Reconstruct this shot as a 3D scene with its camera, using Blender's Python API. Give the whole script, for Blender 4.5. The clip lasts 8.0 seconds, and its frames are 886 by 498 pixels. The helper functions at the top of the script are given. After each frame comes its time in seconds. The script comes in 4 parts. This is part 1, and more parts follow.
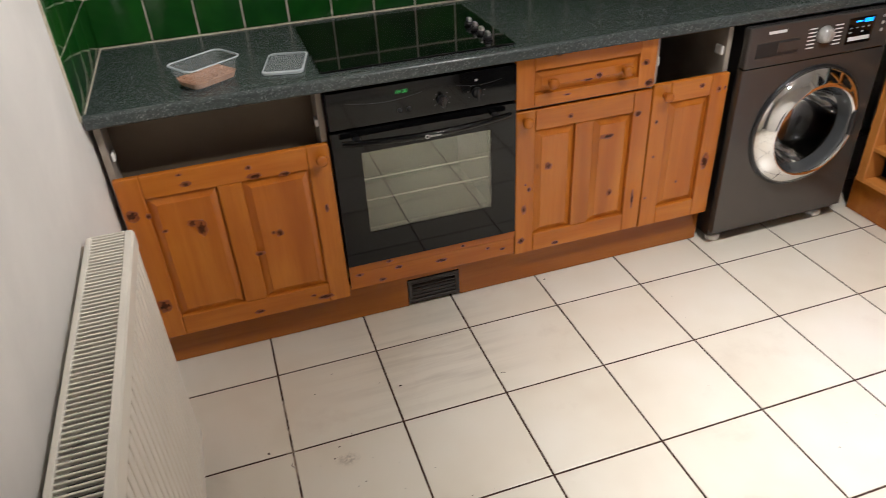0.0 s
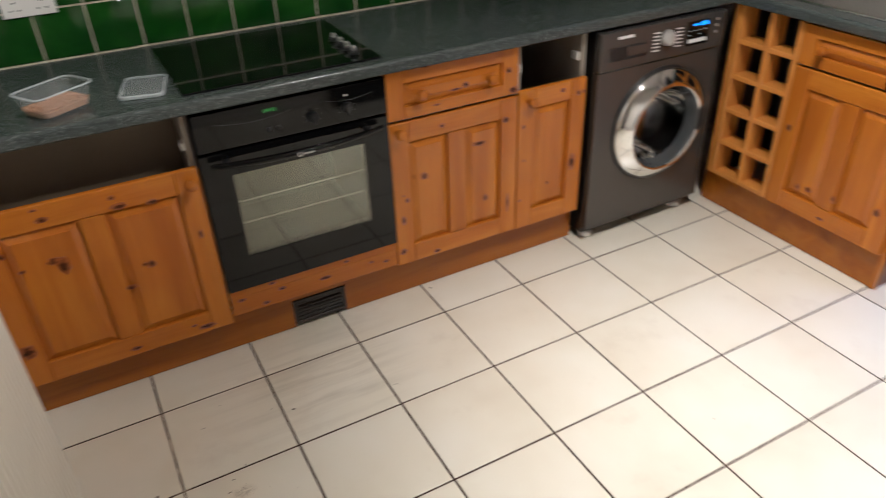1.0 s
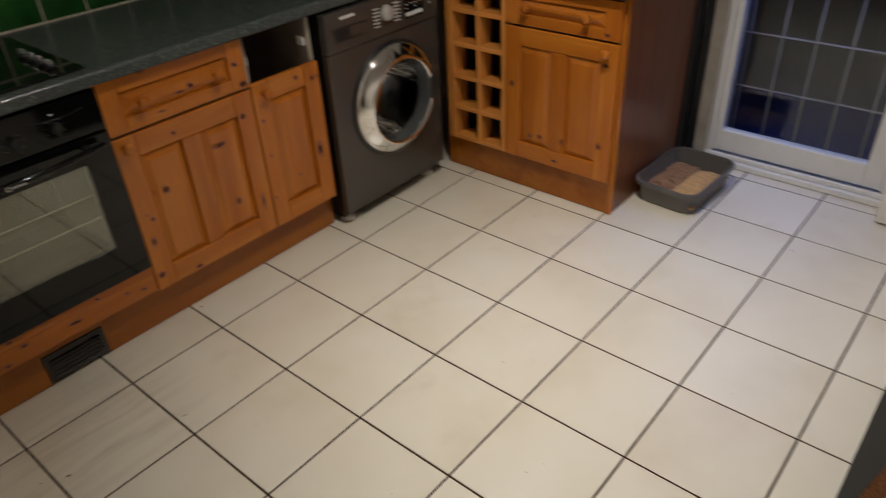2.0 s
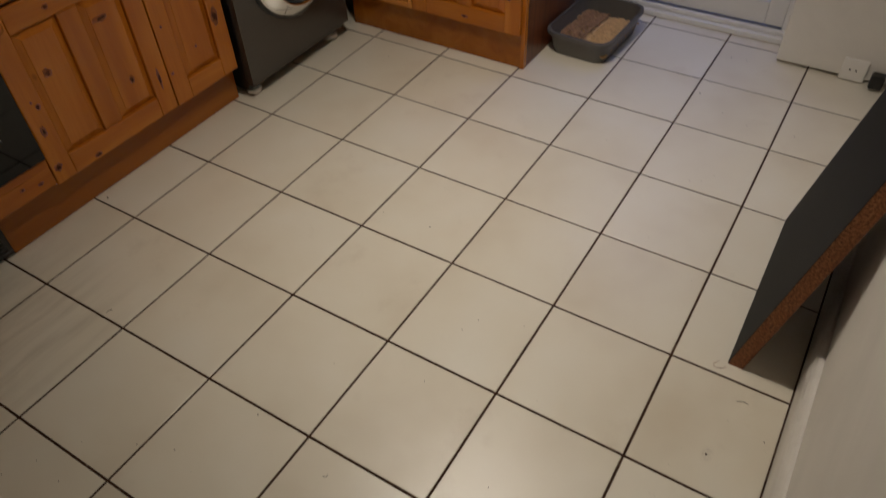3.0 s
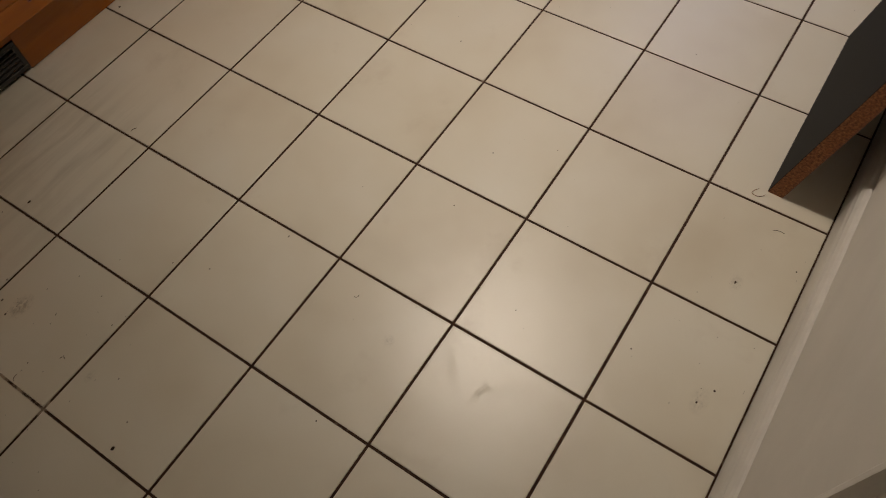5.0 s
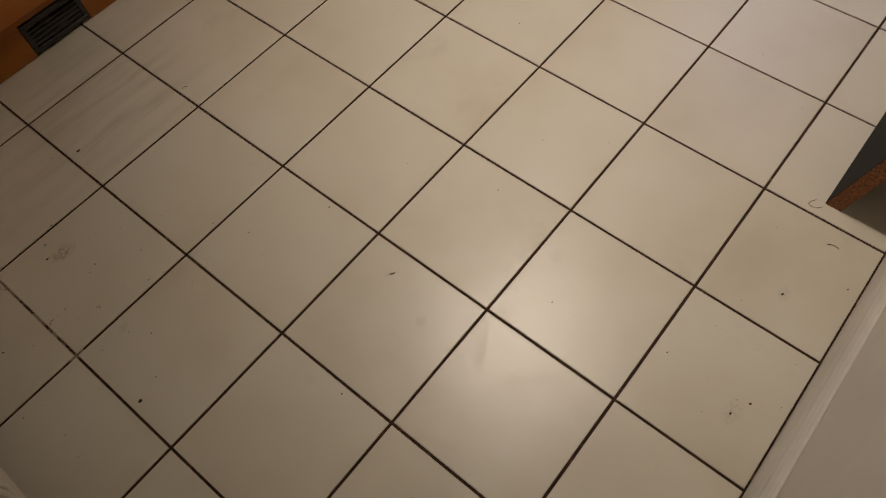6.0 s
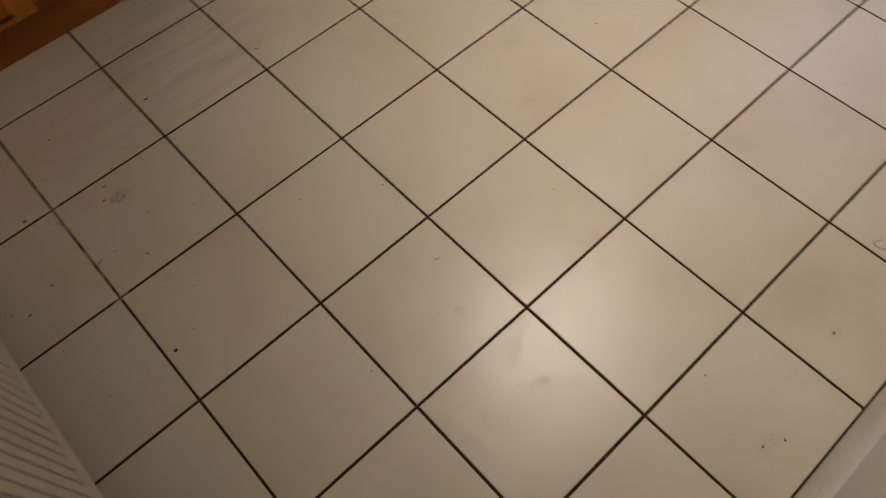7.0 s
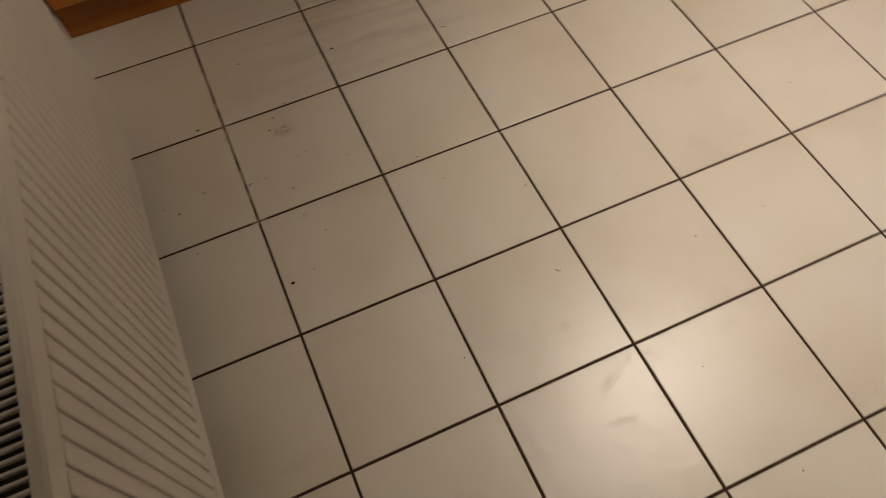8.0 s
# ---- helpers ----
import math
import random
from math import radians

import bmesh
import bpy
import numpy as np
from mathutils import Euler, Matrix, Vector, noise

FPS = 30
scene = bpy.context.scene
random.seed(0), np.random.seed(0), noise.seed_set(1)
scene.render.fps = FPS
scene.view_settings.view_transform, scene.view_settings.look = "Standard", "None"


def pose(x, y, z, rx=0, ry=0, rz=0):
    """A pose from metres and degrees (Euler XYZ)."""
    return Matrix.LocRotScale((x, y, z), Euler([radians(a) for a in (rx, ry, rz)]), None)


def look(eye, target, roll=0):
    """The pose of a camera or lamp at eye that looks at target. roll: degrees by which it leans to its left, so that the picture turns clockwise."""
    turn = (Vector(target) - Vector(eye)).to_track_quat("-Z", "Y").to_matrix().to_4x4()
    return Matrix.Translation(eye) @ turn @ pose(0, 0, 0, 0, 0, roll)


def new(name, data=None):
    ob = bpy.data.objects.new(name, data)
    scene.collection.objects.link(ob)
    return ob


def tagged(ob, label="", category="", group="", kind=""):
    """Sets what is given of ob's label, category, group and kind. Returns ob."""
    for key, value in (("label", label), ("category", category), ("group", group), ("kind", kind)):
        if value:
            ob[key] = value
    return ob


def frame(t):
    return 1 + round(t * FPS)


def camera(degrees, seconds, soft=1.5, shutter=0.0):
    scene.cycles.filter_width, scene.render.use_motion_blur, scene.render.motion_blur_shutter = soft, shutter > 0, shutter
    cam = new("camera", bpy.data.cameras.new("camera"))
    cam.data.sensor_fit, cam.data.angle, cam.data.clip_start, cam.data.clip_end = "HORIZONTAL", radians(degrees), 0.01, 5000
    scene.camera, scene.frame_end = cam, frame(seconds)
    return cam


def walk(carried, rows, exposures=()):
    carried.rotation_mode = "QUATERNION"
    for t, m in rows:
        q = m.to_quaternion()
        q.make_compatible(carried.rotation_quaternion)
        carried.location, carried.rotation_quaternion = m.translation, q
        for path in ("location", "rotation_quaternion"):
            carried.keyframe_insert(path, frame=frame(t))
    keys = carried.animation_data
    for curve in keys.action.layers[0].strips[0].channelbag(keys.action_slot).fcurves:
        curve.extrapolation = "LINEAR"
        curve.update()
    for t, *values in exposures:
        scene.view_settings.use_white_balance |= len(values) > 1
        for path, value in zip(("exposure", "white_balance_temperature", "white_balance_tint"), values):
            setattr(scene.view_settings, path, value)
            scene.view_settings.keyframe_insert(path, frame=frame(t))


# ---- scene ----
cam = camera(63.66, 8.0, soft=0.9, shutter=0.5)
PATH = [
    (0.0, pose(0.0505, -1.8008, 1.5805, 56.53, 2.72, -18.39)),
    (0.5, pose(0.0484, -1.8060, 1.6007, 56.84, 1.73, -22.16)),
    (1.0, pose(0.0610, -1.8142, 1.5790, 57.25, 1.79, -28.53)),
    (1.5, pose(0.0816, -1.8238, 1.5466, 57.04, 1.97, -41.16)),
    (2.0, pose(0.0931, -1.8240, 1.5295, 56.24, 2.53, -50.05)),
    (2.2, pose(0.0952, -1.8155, 1.5187, 54.90, 2.29, -53.69)),
    (3.3, pose(0.0905, -1.7755, 1.5171, 42.42, 1.27, -59.57)),
    (3.5, pose(0.0988, -1.7687, 1.5117, 41.33, 0.68, -60.92)),
    (4.0, pose(0.0998, -1.7677, 1.5182, 36.98, 2.31, -61.49)),
    (4.5, pose(0.1263, -1.7622, 1.5054, 32.18, 3.07, -59.63)),
    (4.7, pose(0.1315, -1.7566, 1.5010, 30.81, 3.16, -58.56)),
    (5.8, pose(0.1315, -1.7374, 1.4800, 29.82, 2.55, -51.71)),
    (6.0, pose(0.1313, -1.7320, 1.4741, 29.27, 2.97, -50.86)),
    (6.5, pose(0.1254, -1.7238, 1.4665, 28.60, 2.81, -48.69)),
    (7.0, pose(0.1211, -1.7185, 1.4628, 28.89, 2.11, -42.78)),
    (7.5, pose(0.1078, -1.7257, 1.4558, 29.69, 2.00, -32.52)),
    (8.0, pose(0.0914, -1.7329, 1.4583, 30.24, 2.23, -23.96)),
]
EXPOSURES = [(0.0, 0.70, 5450, 13), (1.0, 0.58, 5500, 12), (2.0, -0.36, 5900, 10), (3.3, -0.94, 6350, 12), (6.0, -0.88, 6600, 15), (7.5, -0.84, 6700, 17), (8.0, -0.52, 6600, 17)]
walk(cam, PATH, EXPOSURES)

# ---- light ----
world = bpy.data.worlds.new("dusk")
scene.world = world
world.use_nodes = True
wn = world.node_tree
sky = wn.nodes.new("ShaderNodeTexSky")
sky.sky_type, sky.sun_disc = "NISHITA", False
sky.sun_elevation, sky.sun_rotation = radians(2.0), radians(200)
wn.links.new(sky.outputs["Color"], wn.nodes["Background"].inputs["Color"])
wn.nodes["Background"].inputs["Strength"].default_value = 0.045

LAMP_COLOUR = (1.0, 0.88, 0.72)
LAMP_AT = (1.30, -0.95, 2.40)
# made-up spot heads of the unseen ceiling light: offset along the bar, aim, watts
HEADS = ((-0.21, (-0.32, -0.35, 1.55), 58.0, 88), (-0.07, (0.30, 0.72, 0.95), 44.0, 84), (0.07, (1.35, -1.50, 0.0), 124.0, 94), (0.21, (2.10, -0.60, 0.0), 92.0, 96))
DUSK_WATTS = 1.7

# ---- materials ----


def mat(name, base=(0.8, 0.8, 0.8), rough=0.5, metal=0.0, **more):
    m = bpy.data.materials.new(name)
    m.use_nodes = True
    b = m.node_tree.nodes["Principled BSDF"]
    b.inputs["Base Color"].default_value = (*base, 1)
    b.inputs["Roughness"].default_value = rough
    b.inputs["Metallic"].default_value = metal
    for k, v in more.items():
        b.inputs[k.replace("_", " ")].default_value = v
    return m


class Net:
    """Short hand for a material's nodes."""

    def __init__(self, m):
        self.t = m.node_tree
        self.b = self.t.nodes["Principled BSDF"]

    def add(self, kind, **sets):
        n = self.t.nodes.new("ShaderNode" + kind)
        for k, v in sets.items():
            if k in n.inputs:
                n.inputs[k].default_value = v
            else:
                setattr(n, k, v)
        return n

    def link(self, a, b):
        self.t.links.new(a, b)

    def coords(self, scale=(1, 1, 1), random_shift=True, space="Object"):
        c = self.add("TexCoord")
        m = self.add("Mapping")
        m.inputs["Scale"].default_value = scale
        if random_shift:
            o = self.add("ObjectInfo")
            k = self.add("VectorMath", operation="SCALE")
            comb = self.add("CombineXYZ")
            for i in range(3):
                self.link(o.outputs["Random"], comb.inputs[i])
            self.link(comb.outputs[0], k.inputs[0])
            k.inputs["Scale"].default_value = 37.0
            a = self.add("VectorMath", operation="ADD")
            self.link(c.outputs[space], a.inputs[0])
            self.link(k.outputs[0], a.inputs[1])
            self.link(a.outputs[0], m.inputs["Vector"])
        else:
            self.link(c.outputs[space], m.inputs["Vector"])
        return m.outputs["Vector"]

    def noise(self, vec, scale, detail=4.0, rough=0.55, distort=0.0):
        n = self.add("TexNoise")
        n.inputs["Scale"].default_value = scale
        n.inputs["Detail"].default_value = detail
        n.inputs["Roughness"].default_value = rough
        n.inputs["Distortion"].default_value = distort
        self.link(vec, n.inputs["Vector"])
        return n.outputs["Fac"]

    def ramp(self, fac, *stops):
        r = self.add("ValToRGB")
        e = r.color_ramp.elements
        while len(e) < len(stops):
            e.new(0.5)
        for x, (p, c) in zip(e, stops):
            x.position, x.color = p, (*c, 1) if len(c) == 3 else c
        self.link(fac, r.inputs["Fac"])
        return r.outputs["Color"]

    def mix(self, fac, a, b, blend="MIX"):
        n = self.add("Mix", data_type="RGBA", blend_type=blend)
        if isinstance(fac, float):
            n.inputs[0].default_value = fac
        else:
            self.link(fac, n.inputs[0])
        for slot, v in ((6, a), (7, b)):
            if isinstance(v, tuple):
                n.inputs[slot].default_value = (*v, 1)
            else:
                self.link(v, n.inputs[slot])
        return n.outputs[2]

    def value(self, fac, lo, hi, a=0.0, b=1.0):
        n = self.add("MapRange")
        self.link(fac, n.inputs["Value"])
        for k, v in zip(("From Min", "From Max", "To Min", "To Max"), (a, b, lo, hi)):
            n.inputs[k].default_value = v
        return n.outputs["Result"]

    def math(self, op, a, b=0.0):
        n = self.add("Math", operation=op)
        for i, v in enumerate((a, b)):
            if isinstance(v, (int, float)):
                n.inputs[i].default_value = v
            else:
                self.link(v, n.inputs[i])
        return n.outputs[0]

    def bump(self, height, strength, distance):
        n = self.add("Bump")
        n.inputs["Strength"].default_value = strength
        n.inputs["Distance"].default_value = distance
        self.link(height, n.inputs["Height"])
        self.link(n.outputs["Normal"], self.b.inputs["Normal"])


def paint(name, base, rough, amount=0.12, scale=3.0, bumpy=0.12):
    m = mat(name, base, rough)
    q = Net(m)
    vec = q.coords((1, 1, 1), False)
    a = q.noise(vec, scale, 5.0, 0.6, 0.4)
    low = tuple(x * (1 - amount) for x in base)
    q.link(q.ramp(a, (0.3, low), (0.7, base)), q.b.inputs["Base Color"])
    q.bump(q.noise(vec, 90.0, 3.0), bumpy, 0.001)
    return m


def pine(name, grain, dark=1.0, pale=0.0):
    """Orange varnished knotty pine; grain is the axis along which it runs."""
    m = mat(name, rough=0.32)
    n = Net(m)
    long = [9.0, 9.0, 9.0]
    long["xyz".index(grain)] = 0.7
    v = n.coords(tuple(long))
    base = n.coords((1, 1, 1))
    bands = n.noise(v, 1.5, 4.0, 0.5, 0.5)
    fine = n.noise(v, 14.0, 3.0, 0.6)
    patch = n.noise(base, 3.0, 2.0)
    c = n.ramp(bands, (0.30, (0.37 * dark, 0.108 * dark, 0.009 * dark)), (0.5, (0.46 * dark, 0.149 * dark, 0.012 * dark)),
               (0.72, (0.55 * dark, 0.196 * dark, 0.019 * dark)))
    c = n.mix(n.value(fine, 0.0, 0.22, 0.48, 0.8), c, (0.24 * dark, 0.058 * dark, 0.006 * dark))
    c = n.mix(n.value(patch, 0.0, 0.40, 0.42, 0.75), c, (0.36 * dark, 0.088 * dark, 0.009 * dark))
    if pale:
        c = n.mix(pale, c, (0.66, 0.32, 0.085))
    squash = [1.0, 1.0, 1.0]
    squash["xyz".index(grain)] = 0.55
    kv = n.coords(tuple(squash))
    vo = n.add("TexVoronoi", feature="F1")
    vo.inputs["Scale"].default_value = 9.0
    n.link(kv, vo.inputs["Vector"])
    sep = n.add("SeparateColor")
    n.link(vo.outputs["Color"], sep.inputs[0])
    some = n.math("LESS_THAN", sep.outputs[0], 0.20)
    core = n.math("MULTIPLY", n.value(vo.outputs["Distance"], 1.0, 0.0, 0.05, 0.11), some)
    c = n.mix(core, c, (0.055, 0.016, 0.005))
    n.link(c, n.b.inputs["Base Color"])
    n.link(n.value(fine, 0.14, 0.25), n.b.inputs["Roughness"])
    n.bump(fine, 0.12, 0.0008)
    n.b.inputs["Specular IOR Level"].default_value = 0.42
    return m


PINE_V = pine("pine_upright_grain", "z")
PINE_H = pine("pine_level_grain", "x")
PALE_V = pine("pale_pine_upright_grain", "z", 1.2, 0.45)
PALE_H = pine("pale_pine_level_grain", "x", 1.2, 0.45)
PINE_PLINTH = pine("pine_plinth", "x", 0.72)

KNOT = mat("pine_knot", (0.06, 0.018, 0.006), 0.4, Specular_IOR_Level=0.2)
n = Net(KNOT)
n.link(n.ramp(n.noise(n.coords((60, 60, 60)), 1.5, 3.0), (0.3, (0.020, 0.006, 0.002)), (0.7, (0.11, 0.026, 0.007))), n.b.inputs["Base Color"])

KNOT_HALO = mat("pine_knot_halo", (0.20, 0.05, 0.008), 0.3)
n = Net(KNOT_HALO)
n.link(n.ramp(n.noise(n.coords((40, 40, 40)), 1.5, 3.0), (0.3, (0.15, 0.036, 0.006)), (0.7, (0.34, 0.090, 0.010))), n.b.inputs["Base Color"])

BROWN = mat("brown_carcass_laminate", (0.11, 0.05, 0.03), 0.35)
n = Net(BROWN)
f = n.noise(n.coords((14, 14, 0.8)), 3.0, 5.0, 0.6, 0.4)
n.link(n.ramp(f, (0.3, (0.10, 0.030, 0.010)), (0.7, (0.19, 0.060, 0.019))), n.b.inputs["Base Color"])

VOID = paint("brown_inner_board", (0.120, 0.088, 0.058), 0.6, 0.2, 5.0, 0.05)
INSIDE = mat("carcass_inside", (0.20, 0.16, 0.12), 0.5)
n = Net(INSIDE)
n.link(n.ramp(n.noise(n.coords((3, 3, 3)), 2.0), (0.3, (0.24, 0.20, 0.16)), (0.7, (0.38, 0.33, 0.27))), n.b.inputs["Base Color"])

WORKTOP = mat("dark_green_grey_laminate", (0.03, 0.04, 0.04), 0.35)
n = Net(WORKTOP)
v = n.coords((1, 1, 1), False)
fl = n.noise(v, 210.0, 3.0, 0.7)
bl = n.noise(v, 75.0, 5.0, 0.65, 0.1)
c = n.ramp(bl, (0.3, (0.036, 0.045, 0.043)), (0.7, (0.066, 0.078, 0.075)))
c = n.mix(n.value(fl, 0.0, 0.85, 0.56, 0.70), c, (0.24, 0.26, 0.25))
n.link(c, n.b.inputs["Base Color"])
n.link(n.value(bl, 0.16, 0.30), n.b.inputs["Roughness"])
n.bump(fl, 0.15, 0.0006)

SLATE = mat("dark_slate_laminate", (0.02, 0.02, 0.02), 0.6, Specular_IOR_Level=0.12)
n = Net(SLATE)
v = n.coords((1, 1, 1), False)
n.link(n.ramp(n.noise(v, 180.0, 4.0, 0.7), (0.3, (0.0045, 0.0046, 0.0042)), (0.6, (0.009, 0.0093, 0.0088)), (0.75, (0.026, 0.026, 0.025))), n.b.inputs["Base Color"])

CHIPBOARD = mat("chipboard_edge", (0.28, 0.12, 0.05), 0.8)
n = Net(CHIPBOARD)
f = n.noise(n.coords((1, 1, 1), False), 170.0, 4.0, 0.7)
n.link(n.ramp(f, (0.32, (0.075, 0.026, 0.010)), (0.5, (0.24, 0.085, 0.030)), (0.7, (0.42, 0.19, 0.075))), n.b.inputs["Base Color"])
n.bump(f, 0.6, 0.002)

TILE = mat("cream_floor_tile", (0.70, 0.62, 0.50), 0.3)
n = Net(TILE)
v = n.coords((1, 1, 1))
big = n.noise(v, 2.6, 3.0, 0.5, 0.1)
mid = n.noise(v, 17.0, 5.0, 0.6, 1.4)
fine = n.noise(v, 120.0, 3.0, 0.6)
c = n.ramp(big, (0.25, (0.64, 0.575, 0.455)), (0.5, (0.73, 0.68, 0.565)), (0.75, (0.77, 0.735, 0.64)))
dirt = n.noise(v, 5.0, 6.0, 0.62, 0.1)
c = n.mix(n.value(dirt, 0.0, 0.24, 0.60, 0.80), c, (0.36, 0.27, 0.18))
sp = n.add("TexVoronoi", feature="F1")
sp.inputs["Scale"].default_value = 16.0
n.link(v, sp.inputs["Vector"])
sc = n.add("SeparateColor")
n.link(sp.outputs["Color"], sc.inputs[0])
speck = n.math("MULTIPLY", n.value(sp.outputs["Distance"], 1.0, 0.0, 0.02, 0.045), n.math("LESS_THAN", sc.outputs[1], 0.10))
c = n.mix(n.math("MULTIPLY", speck, 0.75), c, (0.10, 0.06, 0.035))
geo = n.add("NewGeometry")
xyz = n.add("SeparateXYZ")
n.link(geo.outputs["Position"], xyz.inputs[0])
near = n.math("MULTIPLY", n.math("MULTIPLY", n.value(xyz.outputs[0], 0.0, 1.0, 0.05, 0.35), n.value(xyz.outputs[0], 1.0, 0.0, 0.62, 0.85)),
              n.math("MULTIPLY", n.value(xyz.outputs[1], 0.0, 1.0, -0.36, -0.22), n.value(xyz.outputs[1], 1.0, 0.0, 0.06, 0.16)))
smap = n.add("Mapping")
smap.inputs["Scale"].default_value = (2.2, 22.0, 1.0)
smap.inputs["Rotation"].default_value = (0, 0, 0.12)
n.link(geo.outputs["Position"], smap.inputs["Vector"])
streak = n.math("MULTIPLY", near, n.value(n.noise(smap.outputs[0], 1.3, 4.0, 0.55, 0.3), 0.0, 1.0, 0.42, 0.66))
c = n.mix(n.math("MULTIPLY", streak, 0.36), c, (0.40, 0.35, 0.27))
n.link(c, n.b.inputs["Base Color"])
n.b.inputs["Roughness"].default_value = 0.5
n.b.inputs["Coat Roughness"].default_value = 0.33
ridge = n.math("ABSOLUTE", n.math("SUBTRACT", n.noise(v, 9.0, 5.0, 0.6, 1.2), 0.5))
crest = n.math("MULTIPLY", n.value(ridge, 1.0, 0.0, 0.0, 0.013), n.value(n.noise(v, 5.0, 2.0), 0.0, 1.0, 0.46, 0.60))
pebble = n.math("ADD", n.math("MULTIPLY", n.noise(v, 48.0, 4.0, 0.6, 0.4), 0.55), n.math("MULTIPLY", n.noise(v, 150.0, 3.0, 0.6), 0.36))
slab = n.math("MULTIPLY", n.noise(v, 11.0, 4.0, 0.55, 0.8), 0.9)
relief = n.math("ADD", n.math("MULTIPLY", crest, 0.16), n.math("ADD", pebble, slab))
n.bump(relief, 1.0, 0.0016)
glaze = n.b.inputs["Normal"].links[0]
n.link(glaze.from_socket, n.b.inputs["Coat Normal"])
TILE.node_tree.links.remove(n.b.inputs["Normal"].links[0])
n.b.inputs["Coat Weight"].default_value = 1.0
n.b.inputs["Coat IOR"].default_value = 1.68
n.b.inputs["Specular IOR Level"].default_value = 0.2

GROUT = mat("dark_floor_grout", (0.07, 0.045, 0.03), 0.9)
n = Net(GROUT)
f = n.noise(n.coords((1, 1, 1), False), 40.0, 4.0, 0.6)
n.link(n.ramp(f, (0.3, (0.024, 0.010, 0.005)), (0.62, (0.060, 0.028, 0.014)), (0.80, (0.30, 0.25, 0.19))), n.b.inputs["Base Color"])
geo = n.add("NewGeometry")
xyz = n.add("SeparateXYZ")
n.link(geo.outputs["Position"], xyz.inputs[0])
beside = n.math("LESS_THAN", n.math("ABSOLUTE", n.math("SUBTRACT", xyz.outputs[0], 0.008)), 0.02)
worn = n.math("MULTIPLY", beside, n.math("MULTIPLY", n.math("GREATER_THAN", xyz.outputs[1], -0.68), n.math("LESS_THAN", xyz.outputs[1], -0.12)))
patchy = n.value(n.noise(n.coords((1, 1, 1), False), 26.0, 3.0, 0.6), 0.0, 0.85, 0.42, 0.56)
old = n.b.inputs["Base Color"].links[0].from_socket
n.link(n.mix(n.math("MULTIPLY", worn, patchy), old, (0.42, 0.34, 0.25)), n.b.inputs["Base Color"])
n.bump(f, 0.5, 0.002)

GREEN = mat("green_glazed_tile", (0.01, 0.09, 0.015), 0.08)
n = Net(GREEN)
f = n.noise(n.coords((1, 1, 1)), 7.0, 3.0, 0.5, 0.5)
n.link(n.ramp(f, (0.3, (0.005, 0.042, 0.005)), (0.7, (0.016, 0.088, 0.010))), n.b.inputs["Base Color"])
n.bump(n.noise(n.coords((1, 1, 1)), 14.0, 2.0), 0.10, 0.003)

PALE_GROUT = mat("pale_wall_grout", (0.55, 0.50, 0.38), 0.85)
n = Net(PALE_GROUT)
f = n.noise(n.coords((1, 1, 1), False), 60.0, 4.0, 0.6)
n.link(n.ramp(f, (0.3, (0.40, 0.35, 0.25)), (0.7, (0.62, 0.57, 0.45))), n.b.inputs["Base Color"])


WALL = paint("white_emulsion_wall", (0.80, 0.77, 0.72), 0.75)
GLOSS = paint("white_gloss_trim", (0.78, 0.75, 0.70), 0.35, 0.16, 7.0, 0.06)
CEILING = paint("white_ceiling", (0.82, 0.80, 0.77), 0.85)
RADIATOR = paint("radiator_enamel", (0.78, 0.73, 0.63), 0.35, 0.08, 5.0, 0.05)
UPVC = paint("white_upvc", (0.80, 0.79, 0.77), 0.3, 0.06, 4.0, 0.03)
CASING = paint("dirty_casing_paint", (0.42, 0.38, 0.32), 0.55, 0.35, 9.0, 0.15)
WHITE_PLASTIC = mat("white_plastic", (0.80, 0.78, 0.74), 0.35)
BLACK_GLASS = mat("black_glass", (0.004, 0.004, 0.004), 0.05, Specular_IOR_Level=0.32)
BLACK = paint("black_enamel", (0.014, 0.013, 0.012), 0.28, 0.3, 6.0, 0.03)
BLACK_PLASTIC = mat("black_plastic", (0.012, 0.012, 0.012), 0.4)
CHROME = mat("chrome", (0.78, 0.77, 0.75), 0.07, 1.0)
STEEL = paint("brushed_steel", (0.55, 0.55, 0.54), 0.25, 0.1, 12.0, 0.04)
STEEL.node_tree.nodes["Principled BSDF"].inputs["Metallic"].default_value = 1.0
RACK = mat("rack_wire", (0.45, 0.44, 0.42), 0.3, 0.7)
SILVER = mat("silver_plastic", (0.55, 0.54, 0.52), 0.3, 0.6)
GRAPHITE = paint("graphite_washer_paint", (0.105, 0.098, 0.090), 0.24, 0.12, 5.0, 0.02)
GRAPHITE.node_tree.nodes["Principled BSDF"].inputs["Metallic"].default_value = 0.55

DRUM = mat("washer_drum_steel", (0.10, 0.103, 0.106), 0.38, 1.0)
GREY_PLASTIC = paint("dark_grey_plastic", (0.105, 0.098, 0.088), 0.35, 0.15, 8.0, 0.05)
INNER_BLACK = mat("inner_black", (0.015, 0.015, 0.015), 0.6)
PRINT = mat("pale_print", (0.70, 0.70, 0.70), 0.4)
BLUE_PLASTIC = paint("blue_plastic", (0.016, 0.045, 0.34), 0.5, 0.4, 3.0, 0.05)
WIRE = mat("grey_coated_wire", (0.42, 0.42, 0.42), 0.5)
PAVING = paint("wet_paving", (0.16, 0.16, 0.17), 0.6, 0.4, 2.0, 0.4)
FENCE = paint("weathered_fence", (0.12, 0.10, 0.08), 0.8, 0.4, 6.0, 0.4)

